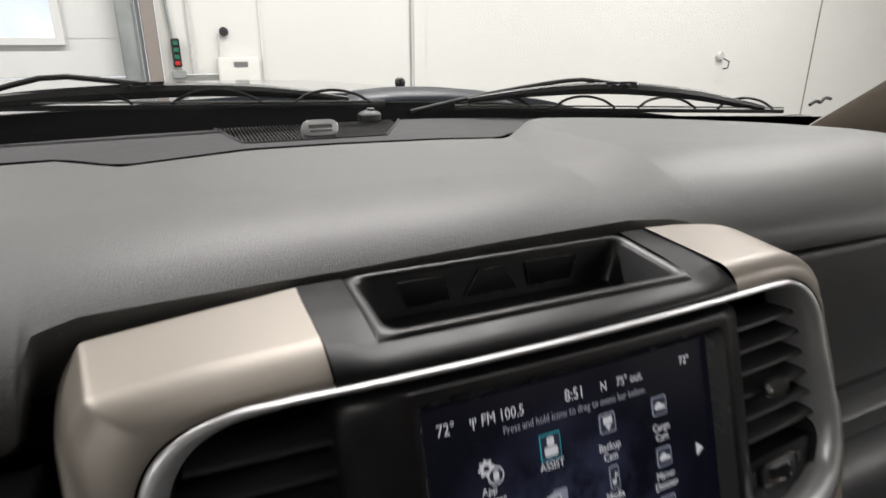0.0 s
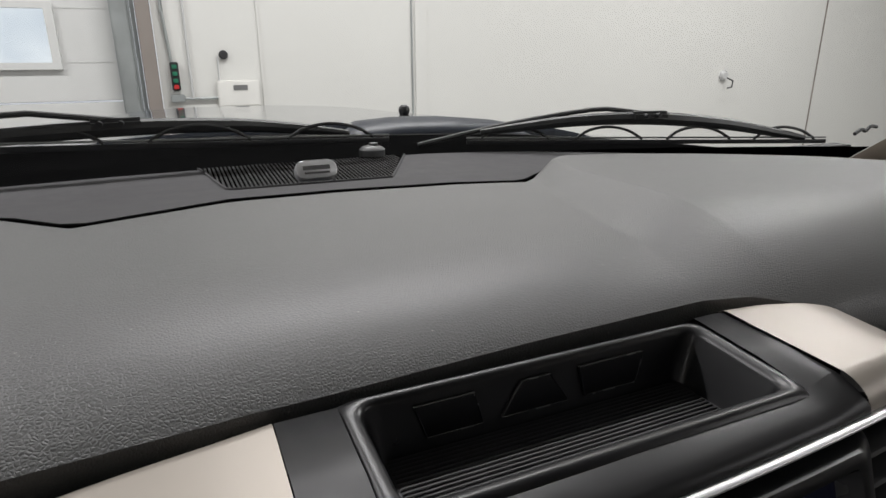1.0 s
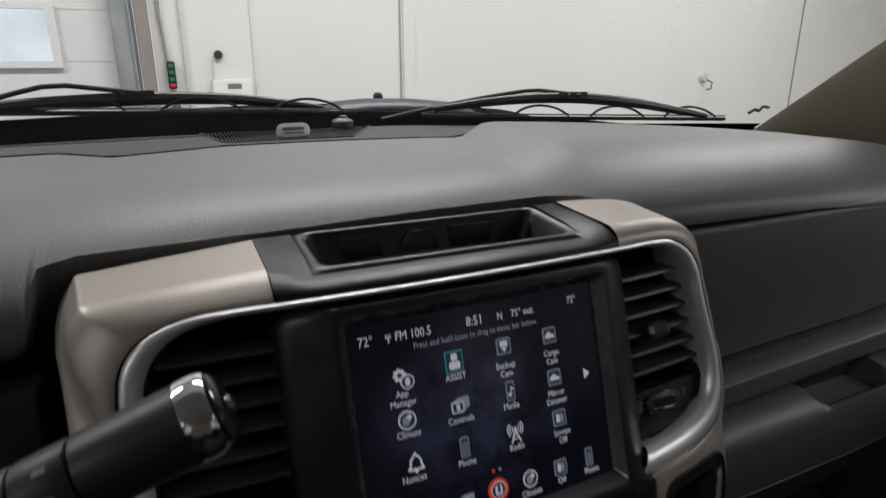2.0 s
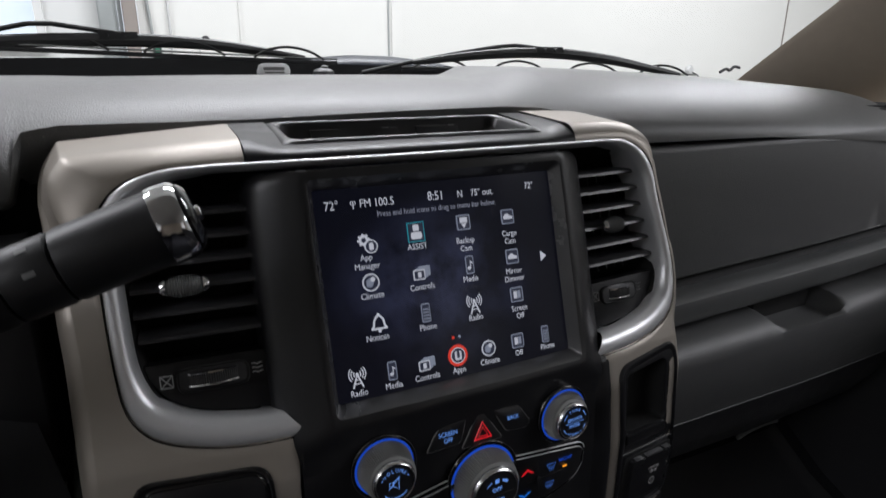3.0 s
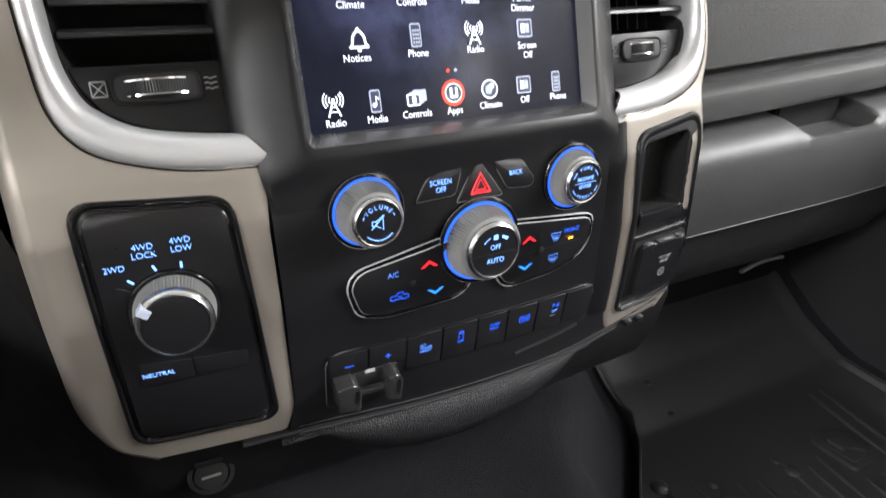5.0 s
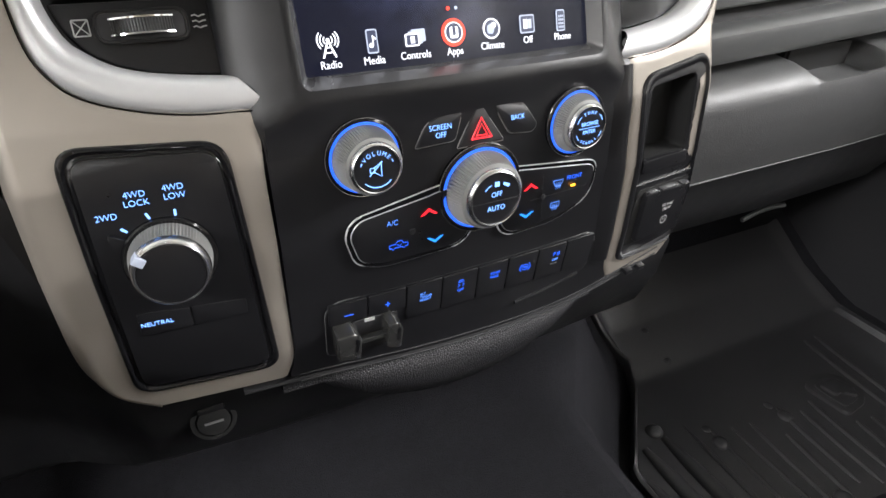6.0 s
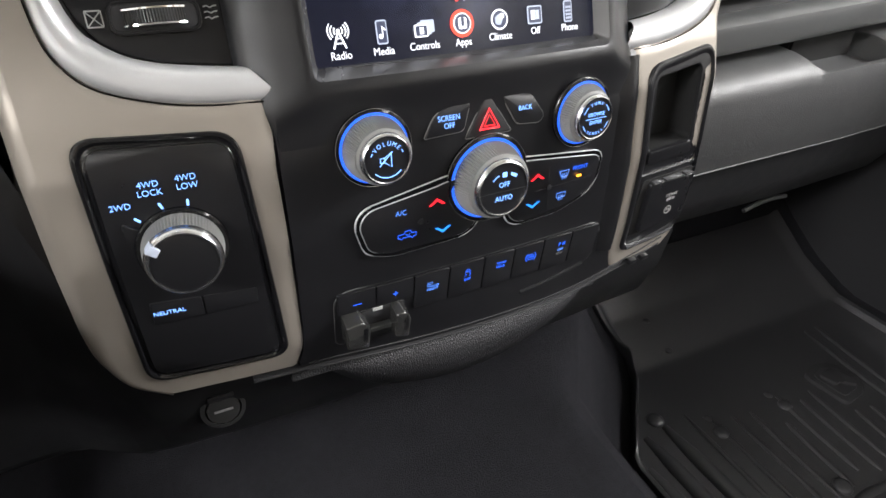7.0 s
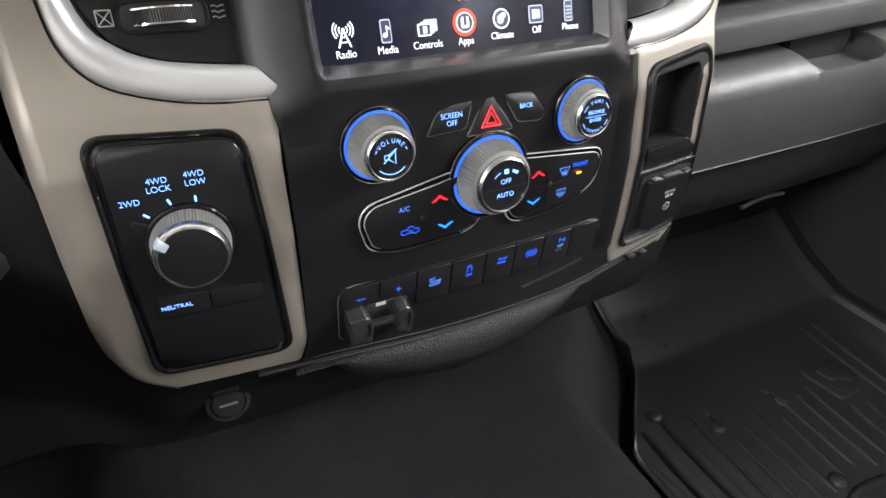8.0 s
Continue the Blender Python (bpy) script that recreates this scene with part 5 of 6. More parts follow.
for a in range(4):
    q = radians(45 + 90 * a)
    part("legend", moved(slab([(p[0] + 0.0011 * math.cos(q), p[1] + 0.0011 * math.sin(q)) for p in circle(0, 0, 0.0009, 10)], 0, 0.0002), on(FX, FZ, 0.0230, 0, 0.0098)), PALEBLUE, fan)
arc(FX, FZ, 0.0231, 0.0105, 140, 112, 0.00028, PALEBLUE, fan)
part("legend", moved(slab([(0.0042, 0.0088), (0.0078, 0.0068), (0.0090, 0.0085), (0.0046, 0.0105)], 0, 0.0002), on(FX, FZ, 0.0230)), PALEBLUE, fan)


def button(name, outline, parent=radio, h=0.0032, mt=None, label="", rim=KNOBGREY):
    b = part(name, warp(slab(outline, 0.0, h, 0.0011, 3), fp), mt or BLACK, parent, label)
    cx, cz = sum(q[0] for q in outline) / len(outline), sum(q[1] for q in outline) / len(outline)
    edge = [(cx + (q[0] - cx) * 1.045, cz + (q[1] - cz) * 1.06) for q in outline]
    part("rim", warp(slab(edge, 0.0, h - 0.0014, 0.0004, 2), fp), GLOSS, b)
    # pale grey wire: the bright line on the button's edge, as colour
    part("rim_highlight", band(edge, h - 0.0012, 0.00035, fp), rim, b)
    return b


so = rounded([(-0.0375, 1.2555), (-0.0125, 1.2565), (-0.0065, 1.2712), (-0.0245, 1.2705), (-0.0315, 1.2655)], [0.002, 0.002, 0.0015, 0.004, 0.004], 3)
hz = rounded([(-0.0105, 1.2515), (0.0215, 1.2515), (0.0065, 1.2735), (0.0040, 1.2735)], [0.002, 0.002, 0.002, 0.002], 3)
bk = rounded([(0.0255, 1.2550), (0.0425, 1.2535), (0.0455, 1.2575), (0.0365, 1.2705), (0.0325, 1.2718), (0.0155, 1.2725), (0.0160, 1.2715)], [0.003, 0.003, 0.002, 0.003, 0.002, 0.001, 0.001], 3)
b1 = button("button", so, label="black screen-off button")
words("legend", "SCREEN\nOFF", 0.0054, on(-0.0215, 1.2628, 0.0034), PALEBLUE, b1, 0.9)
b2 = button("button", hz, label="black hazard warning button")
outer = [(-0.0068, -0.0042), (0.0068, -0.0042), (0, 0.0078)]
line(outer + [outer[0], outer[1]], 0.0053, 1.2595, 0.0034, 0.00075, RED, b2)
inner = [(p[0] * 0.55, p[1] * 0.55 - 0.0002) for p in outer]
line(inner + [inner[0], inner[1]], 0.0053, 1.2595, 0.0034, 0.0004, RED, b2)
b3 = button("button", bk, label="black back button")
words("legend", "BACK", 0.0050, on(0.0312, 1.2635, 0.0034), PALEBLUE, b3, 0.9)


def climate_pod(outline, label):
    p = part("climate_pod", warp(slab(outline, -0.001, 0.0040, 0.0014, 3), fp), GLOSS, radio, label)
    part("chrome_band", band(outline, 0.0032, 0.0007, fp), SILVER, p)
    cx, cz = np.mean([q[0] for q in outline]), np.mean([q[1] for q in outline])
    inn = []
    for q in outline:
        d = math.hypot(q[0] - cx, q[1] - cz)
        inn.append((cx + (q[0] - cx) * (1 - 0.0030 / d), cz + (q[1] - cz) * (1 - 0.0046 / d)))
    part("inner_band", band(inn, 0.0042, 0.00055, fp), SILVER, p)
    f = part("rocker", warp(slab(inn, 0.0, 0.0050, 0.0006, 2), fp), BLACK, p)
    return f


pl_ = climate_pod(rounded([(-0.0845, 1.2105), (-0.0780, 1.2195), (-0.0200, 1.2310), (0.0000, 1.2300), (0.0020, 1.1950), (-0.0070, 1.1845), (-0.0600, 1.1815), (-0.0780, 1.1875)][::-1], [0.006, 0.008, 0.01, 0.01, 0.01, 0.01, 0.006, 0.006], 4), "smoked chrome framed climate rockers")
pr_ = climate_pod(rounded([(0.016, 1.2335), (0.0930, 1.2250), (0.0985, 1.2215), (0.0960, 1.1960), (0.0680, 1.1835), (0.0290, 1.1815), (0.020, 1.19)][::-1], [0.006, 0.01, 0.01, 0.012, 0.004, 0.004, 0.004], 4), "smoked chrome framed defrost rockers")
words("legend", "A/C", 0.0058, on(-0.0550, 1.2130, 0.0052), BLUEDIM, pl_, 0.9)
TRUCK = [(-0.006, -0.0015), (-0.006, 0.001), (-0.002, 0.0013), (-0.001, 0.0032), (0.0022, 0.0032), (0.003, 0.0012), (0.006, 0.001), (0.006, -0.0015), (0.0045, -0.0015), (0.0036, -0.0028), (0.0024, -0.0015), (-0.0026, -0.0015), (-0.0036, -0.0028), (-0.0048, -0.0015), (-0.006, -0.0015)]
line(TRUCK, -0.0510, 1.1968, 0.0052, 0.00028, BLUE, pl_)
line([(-0.001, 0.0006), (0.001, -0.0004), (0.0018, 0.0008)], -0.0510, 1.1968, 0.0052, 0.00025, BLUE, pl_)


def chevron(x, z, up, mt, parent):
    s = 1 if up else -1
    part("legend", moved(slab([(-0.0058, -0.0022 * s), (0, 0.0022 * s), (0.0058, -0.0022 * s), (0.0036, -0.0022 * s), (0, 0.0002 * s), (-0.0036, -0.0022 * s)][::s], 0, 0.0002), on(x, z, 0.0050)), mt, parent)


UPBLUE = glow("clear_blue_backlight", (0.03, 0.26, 1.0), 0.41)
chevron(-0.0310, 1.2155, True, RED, pl_)
chevron(-0.0263, 1.1945, False, UPBLUE, pl_)
chevron(0.0430, 1.2165, True, RED, pr_)
chevron(0.0418, 1.1955, False, UPBLUE, pr_)
for px_, pz_ in ((-0.042, 1.2045), (0.0535, 1.2070)):
    part("screw_cap", moved(lathe([(0.0022, 0), (0.0022, 0.0004), (0.001, 0.0006)], 16), on(px_, pz_, 0.0049)), MATTE, pl_ if px_ < 0 else pr_)
line([(-0.0022, 0.016), (0.0010, -0.020)], 0.0535, 1.2070, 0.0050, 0.00025, MATTE, pr_, "groove")
line([(-0.010, -0.0005), (0.036, 0.001)], 0.0535, 1.2070, 0.0050, 0.00025, MATTE, pr_, "groove")
words("legend", "FRONT", 0.0050, on(0.0785, 1.2163, 0.0052), BLUE, pr_, 0.95)
part("indicator", moved(slab(rounded(box(-0.0020, 0.0020, -0.0008, 0.0008), 0.0006, 2), 0, 0.0003), on(0.0780, 1.2105, 0.0050)), ORANGE, pr_)
for gx, gz, shape in ((0.0650, 1.2140, [(-0.0042, 0.0026), (0.0042, 0.0026), (0.0022, -0.0016), (-0.0022, -0.0016), (-0.0042, 0.0026)]), (0.0650, 1.1978, [(-0.0036, 0.0026), (0.0036, 0.0026), (0.0036, -0.0012), (-0.0036, -0.0012), (-0.0036, 0.0026)])):
    line(shape, gx, gz, 0.0052, 0.00026, BLUEDIM, pr_)
    for k in (-0.0016, 0, 0.0016):
        line([(k, -0.0036), (k + 0.0003, -0.0022), (k - 0.0003, -0.0006), (k + 0.0002, 0.0010)], gx, gz, 0.0052, 0.00022, BLUEDIM, pr_)


# ---- switch bank and trailer brake ----
bank = thing("switch_bank", "black bank of seven switches with blue legends", "switch bank")
part("housing", warp(slab(rounded([(-0.099, 1.1120), (0.090, 1.1090), (0.1150, 1.1250), (0.1165, 1.1540), (0.1090, 1.1605), (-0.0920, 1.1600), (-0.099, 1.1540)], [0.006, 0.03, 0.006, 0.006, 0.006, 0.006, 0.006], 4), -0.002, 0.0020, 0.0012, 2, cut=0.016), fp), BLACK, bank)
# grey wire paints in the light caught along the housing's edges
part("outline", band(rounded([(-0.099, 1.1120), (0.090, 1.1090), (0.1150, 1.1250), (0.1165, 1.1540), (0.1090, 1.1605), (-0.0920, 1.1600), (-0.099, 1.1540)], [0.006, 0.03, 0.006, 0.006, 0.006, 0.006, 0.006], 4), 0.0012, 0.0005, fp), GREYBAR, bank)
cuts = [-0.0975, -0.0710, -0.0440, -0.0175, 0.0100, 0.0350, 0.0610, 0.0870, 0.1135]
for k in range(8):
    a, b = cuts[k] + 0.0004, cuts[k + 1] - 0.0004
    low = 1.1300 if k > 1 else 1.1420
    sw = part("switch", warp(slab(rounded(box(a, b, low, 1.1590), 0.0012, 2), 0.001, 0.0034, 0.0008), fp), BLACK, bank)
    cx = (a + b) / 2
    o = 0.0036
    if k == 0:
        words("legend", "–", 0.013, on(-0.0840, 1.1492, o), BLUE, sw, 1.1)
    elif k == 1:
        words("legend", "+", 0.011, on(-0.0575, 1.1490, o), BLUE, sw)
    elif k == 2:
        words("legend", "ALT\nTRAILER\nHEIGHT", 0.0034, on(-0.0345, 1.1472, o), BLUEDIM, sw, 0.85, "LEFT")
    elif k == 3:
        words("legend", "OFF", 0.0040, on(-0.0032, 1.1440, o), BLUE, sw, 0.9)
        line([(-0.002, 0.0022), (-0.0012, 0.0038), (0.0012, 0.0038), (0.002, 0.0022), (-0.002, 0.0022)], -0.0032, 1.1492, o, 0.0003, BLUE, sw)
        line([(-0.0024, -0.002), (-0.001, -0.0005), (-0.0022, 0.0008)], -0.0032, 1.1492, o, 0.00025, BLUE, sw)
        line([(0.0012, -0.002), (0.0024, -0.0005), (0.0012, 0.0008)], -0.0032, 1.1492, o, 0.00025, BLUE, sw)
    elif k == 4:
        words("legend", "TOW/\nHAUL", 0.0039, on(0.0240, 1.1488, o), BLUE, sw, 0.88)
    elif k == 5:
        arc(0.0500, 1.1475, o, 0.0026, 0, 360, 0.0003, BLUE, sw)
        arc(0.0500, 1.1475, o, 0.0044, 130, 230, 0.0003, BLUE, sw)
        arc(0.0500, 1.1475, o, 0.0044, -50, 50, 0.0003, BLUE, sw)
        line([(-0.0012, 0), (0.0014, 0.0004)], 0.0500, 1.1475, o, 0.0005, BLUE, sw)
    elif k == 6:
        words("legend", "P", 0.0058, on(0.0757, 1.1512, o), BLUE, sw)
        line([(0.0022, -0.0015), (0.0022, 0.001)], 0.0765, 1.1512, o, 0.0004, BLUE, sw)
        line([(0.0038, -0.0015), (0.0038, 0.0016)], 0.0765, 1.1512, o, 0.0004, BLUE, sw)
        words("legend", "OFF", 0.0040, on(0.0775, 1.1458, o), BLUEDIM, sw, 0.9)
        words("legend", "REAR", 0.0032, on(0.0770, 1.1420, o), DIMINK, sw, 0.9)
part("ridge", tube([fp((0.048 + 0.058 * k / 14, 1.1115 + 0.0100 * (k / 14) ** 1.3, 0.0022)) for k in range(15)], 0.0016, 8), BLACK, bank)
brake = thing("brake_controller", "black trailer brake slider with two squeeze levers", "brake controller")
part("slot", warp(slab(rounded(box(-0.083, -0.050, 1.1120, 1.1410), 0.003, 2), 0.002, 0.0032, 0.0008), fp), MATTE, brake)
for cx in (-0.0845, -0.0560):
    lv = part("lever", warp(slab(rounded([(cx - 0.0105 if cx < -0.07 else cx - 0.0055, 1.1200), (cx + 0.0050, 1.1165), (cx + 0.0055, 1.1370), (cx + 0.001, 1.1425), (cx - 0.0110 if cx < -0.07 else cx - 0.005, 1.1410)], 0.0025, 3), 0.002, 0.0150, 0.0035, 3), fp), SMOKY, brake, "black tapered squeeze lever")
    part("edge_light", warp(slab(rounded(box(cx + 0.0012, cx + 0.0040, 1.1185, 1.1220), 0.0006, 2), 0.0142, 0.0152, 0.0003), fp), CHROME, lv)
    part("edge", warp(slab(rounded(box(cx + 0.0010, cx + 0.0038, 1.1250, 1.1370), 0.0006, 2), 0.0142, 0.0153, 0.0004), fp), GLOSS, lv)
part("bar", warp(slab(rounded(box(-0.079, -0.061, 1.1225, 1.1265), 0.0008, 2), 0.003, 0.0075, 0.001), fp), GREYBAR, brake, "grey sliding bar")
part("icon", warp(slab(box(-0.0735, -0.0665, 1.1385, 1.1412), 0.003, 0.0036), fp), WHITEINK, brake)


# ---- drive selector ----
sel = thing("drive_selector", "black four-wheel-drive selector panel with a chrome ringed knob", "selector panel")
O4r = rounded(SELECTOR[::-1], 0.013, 7)


def ring_frame(outline, steps):
    cx, cz = np.mean([p[0] for p in outline]), np.mean([p[1] for p in outline])
    rows = []
    fine = []
    for i, p in enumerate(outline):
        q = outline[(i + 1) % len(outline)]
        k = max(1, int(math.dist(p, q) / 0.008))
        fine += [(p[0] + (q[0] - p[0]) * j / k, p[1] + (q[1] - p[1]) * j / k) for j in range(k)]
    for inset, w in steps:
        rows.append([fp((cx + (p[0] - cx) * (1 - inset / 0.04), cz + (p[1] - cz) * (1 - inset / 0.076), w)) for p in fine])
    return grid(rows, close_u=True)


part("frame", ring_frame(O4r, ((0, -0.002), (0.0002, 0.0018), (0.0008, 0.0026), (0.0022, 0.0028), (0.0030, 0.0022), (0.0036, 0.0015), (0.0042, 0.0015), (0.0046, 0.0019), (0.0052, 0.0020), (0.0400, 0.0020))), GLOSS, sel, "gloss black stepped frame", 35)
part("face_plate", warp(slab(rounded([(-0.2085, 1.2735), (-0.2080, 1.1290), (-0.1355, 1.1245), (-0.1440, 1.2695)], 0.008, 4), 0.0008, 0.0028, 0.0006, 2, cut=0.02), fp), BLACK, sel)
SX, SZ = -0.1758, 1.2178
part("knob_seat", moved(lathe([(0.0235, 0.0), (0.0232, 0.0032), (0.0222, 0.0038), (0.0205, 0.003)], 56), fm(SX, SZ, 0.0015)), GLOSS, sel)
part("detent_ramp", warp(slab(rounded([(-0.2015, 1.2370), (-0.2015, 1.2300), (-0.1915, 1.2080), (-0.1830, 1.2200), (-0.1900, 1.2300)], 0.003, 3), 0.0015, 0.0042, 0.001), fp), BLACK, sel)
mk = fm(SX, SZ, 0.0015)
kn = part("selector_knob", moved(lathe([(0.0205, 0.003), (0.0203, 0.006), (0.0195, 0.013), (0.0188, 0.0145), (0.0180, 0.0150)], 150, (1, 2, 0.0009)), mk), KNOBGREY, sel, "grey knurled selector knob")
part("chrome_ring", moved(lathe([(0.0190, 0.0140), (0.0192, 0.0160), (0.0184, 0.0185), (0.0172, 0.0200), (0.0164, 0.0200), (0.0160, 0.0185)], 72), mk), SATINCHROME, kn)
part("cap", moved(lathe([(0.0163, 0.0180), (0.0161, 0.0195), (0.0120, 0.0203), (0.006, 0.0206)], 48), mk), BLACK, kn)
part("pointer", moved(slab(rounded(box(0.0135, 0.0195, -0.0024, 0.0024), 0.0006, 2), 0.0150, 0.0212, 0.0008), mk @ Matrix.Rotation(radians(142), 4, "Z")), surface("pale_blue_pointer", (0.6, 0.66, 0.8), 0.35), kn, "pale blue pointer")
for body, x, z, s in (("2WD", -0.1995, 1.2450, 0.0054), ("4WD\nLOCK", -0.1848, 1.2527, 0.0055), ("4WD\nLOW", -0.1672, 1.2537, 0.0055)):
    words("legend", body, s, on(x, z, 0.0030), PALEBLUE, sel, 0.95)
for x, z, a in ((-0.1935, 1.2370, 48), (-0.1815, 1.2428, 22), (-0.1688, 1.2425, -4)):
    part("tick", moved(slab(rounded(box(-0.0006, 0.0006, -0.0018, 0.0018), 0.0005, 2), 0, 0.0002), on(x, z, 0.0028, 0, 0, a)), PALEBLUE, sel)
nb = part("neutral_button", warp(slab(rounded([(-0.2005, 1.1700), (-0.1735, 1.1700), (-0.1735, 1.1838), (-0.2000, 1.1862)], 0.0015, 2), 0.002, 0.0038, 0.0007), fp), BLACK, sel)
words("legend", "NEUTRAL", 0.0048, on(-0.1912, 1.1778, 0.0039), PALEBLUE, nb, 0.95)
part("blank", warp(slab(rounded([(-0.1728, 1.1700), (-0.1440, 1.1700), (-0.1435, 1.1815), (-0.1728, 1.1838)], 0.0015, 2), 0.002, 0.0034, 0.0006), fp), BLACK, sel)
part("screw", moved(lathe([(0.0018, 0), (0.0018, 0.0006), (0.0008, 0.0008)], 14), fm(-0.1390, 1.1265, 0.0026)), CHROME, sel)


# ---- phone cubby and outlet ----
cub = thing("phone_cubby", "black slot-like phone cubby in the trim wing", "cubby")
part("frame", ring_frame(rounded(CUBBY[::-1], [0.012, 0.012, 0.012, 0.02, 0.012, 0.014], 6), ((-0.0007, -0.014), (-0.0004, 0.0016), (0.0006, 0.0030), (0.0020, 0.0032), (0.0032, 0.0026), (0.0044, 0.0014), (0.0052, 0.0012))), BLACK, cub, "", 35)
HOLE = [(0.1455, 1.2650), (0.1920, 1.2700), (0.1930, 1.2125), (0.1475, 1.2120)]
PLATE = [(0.1390, 1.2700), (0.2030, 1.2785), (0.2055, 1.1930), (0.1425, 1.1920)]


def slot_ring(pts, r, w):
    return [fp((p[0], p[1], w)) for p in rounded(pts, r, 5)]


def drawn(k):
    return [(p[0] + (0.1695 - p[0]) * k, p[1] + (1.240 - p[1]) * k) for p in HOLE]


part("surround", grid([slot_ring(PLATE, 0.008, 0.0012), slot_ring(drawn(-0.05), 0.006, 0.0014), slot_ring(drawn(-0.02), 0.006, 0.0012), slot_ring(HOLE, 0.005, -0.0005)], close_u=True), BLACK, cub)
part("slot", grid([slot_ring(HOLE, 0.005, -0.0004), slot_ring(drawn(0.01), 0.005, -0.012), slot_ring(drawn(0.02), 0.005, -0.020), slot_ring(drawn(0.98), 0.005, -0.020)], close_u=True), CAVITY, cub, "deep dark slot")
part("ledge", warp(slab(rounded([(0.1485, 1.2010), (0.1955, 1.2020), (0.1930, 1.2125), (0.1475, 1.2120)], 0.002, 3), -0.004, 0.0030, 0.0012), fp), BLACK, cub)
part("plinth", warp(slab(rounded([(0.1480, 1.1200), (0.2120, 1.1235), (0.2135, 1.1710), (0.2085, 1.1915), (0.1430, 1.1905)], 0.005, 3), -0.004, 0.0016, 0.0006, 2, cut=0.02), fp), BLACK, cub)
part("break_line", tube([fp((0.1425 + 0.067 * k / 12, 1.1915 + 0.0012 * k / 12, 0.0018)) for k in range(13)], 0.0006, 6), BEVEL, cub)
# grey bar for the lower lip, its highlight put into the colour
part("foot_highlight", tube([fp((0.1545 + 0.054 * k / 12, 1.1205 + 0.0045 * (k / 12) ** 2, 0.0020)) for k in range(13)], 0.0022, 8), BEVEL, cub)
outl = thing("power_outlet", "black hinged power outlet cover with white print", "power outlet")
part("recess", warp(slab(rounded([(0.1500, 1.1330), (0.2090, 1.1345), (0.2080, 1.1870), (0.1505, 1.1860)], 0.003, 3), 0.0, 0.0022, 0.0004), fp), CAVITY, outl)
part("cover", warp(slab(rounded([(0.1590, 1.1370), (0.2085, 1.1375), (0.2065, 1.1820), (0.1570, 1.1835)], 0.003, 3), 0.0, 0.0060, 0.0016, 3), fp), BLACK, outl)
for x0, x1 in ((0.1600, 0.1690), (0.1730, 0.1930), (0.1955, 0.2040)):
    part("hinge", warp(slab(rounded(box(x0, x1, 1.1826, 1.1842), 0.0006, 2), 0.0, 0.0066, 0.0006), fp), BEVEL, outl)
words("legend", "115 V AC\n150 W", 0.0050, on(0.1855, 1.1655, 0.0062), WHITEINK, outl, 0.8)
arc(0.1860, 1.1530, 0.0063, 0.0036, 0, 360, 0.0003, WHITEINK, outl)
line([(-0.0012, 0.0012), (-0.0012, -0.0008)], 0.1860, 1.1530, 0.0063, 0.0003, WHITEINK, outl)
line([(0.0012, 0.0012), (0.0012, -0.0008)], 0.1860, 1.1530, 0.0063, 0.0003, WHITEINK, outl)


# ---- below the stack ----
low = thing("lower_dash", "black lower dashboard panel below the stack", "dash panel")
# grained lip under the panel
rows = []
for x in np.linspace(-0.13, 0.135, 40):
    s = max(0.0, 1 - ((x - 0.012) / 0.112) ** 2) ** 0.7
    y0 = face_y(x, 1.09)
    rows.append([(x, y0 + 0.004, 1.094), (x, y0 + 0.004, 1.086), (x, y0 - 0.004 * s + 0.003, 1.083), (x, y0 - 0.010 * s + 0.004, 1.083 - 0.012 * s), (x, y0 - 0.010 * s + 0.006, 1.082 - 0.026 * s), (x, y0 + 0.008 - 0.002 * s, 1.080 - 0.044 * s), (x, y0 + 0.03, 1.078 - 0.054 * s), (x, y0 + 0.09, 1.076 - 0.05 * s)])
part("grained_lip", grid(rows), GRAIN, low, "coarse-grained rounded black lip", 60)
# edge strip along the stack's foot
foot = [(-0.155, 1.0975), (-0.10, 1.0955), (-0.028, 1.0890), (0.043, 1.0860), (0.101, 1.0880), (0.152, 1.0980), (0.20, 1.110)]
fc = catmull(foot, 40)
rows = [[fp((p[0], p[1] + dz, w)) for dz, w in ((0.002, -0.02), (0.001, 0.0), (-0.001, 0.001), (-0.003, 0.0), (-0.004, -0.003), (-0.0045, -0.02))] for p in fc]
part("edge_strip", grid(rows), MATTE, low)
for dz, w in ((0.0060, 0.0016), (-0.0012, 0.0014)):
    part("edge_line", tube([fp((p[0], p[1] + dz, w)) for p in fc[4:]], 0.0006, 6), MATTE, low)
rows = []
for x in np.linspace(-0.80, 0.24, 53):
    y0 = face_y(max(-0.25, min(0.22, x)), 1.10) + 0.02 + 0.03 * tri(-x, 0.23, 0.30)
    t = tri(-x, 0.22, 0.26)
    rows.append([(x, y0 + 0.005 * t, 1.107 + 0.20 * t), (x, y0 - 0.004, 1.10 + 0.15 * t), (x, y0 + 0.002, 1.06 + 0.08 * t), (x, y0 + 0.02, 1.015), (x, y0 + 0.055, 0.975), (x, y0 + 0.12, 0.95), (x, y0 + 0.30, 0.95)])
part("knee_panel", grid(rows), TRAYBLACK, low, "matte black knee panel")
for x in (0.168, 0.182):
    part("hinge", warp(slab(rounded(box(x - 0.004, x + 0.004, 1.0995, 1.104), 0.001, 2), -0.004, 0.006, 0.001), fp), BLACK, low)
plug = thing("accessory_socket", "black accessory socket with a small printed cover", "socket")
mp = Matrix.Translation((-0.178, 0.0225, 1.0595)) @ Matrix.Rotation(radians(78), 4, "X")
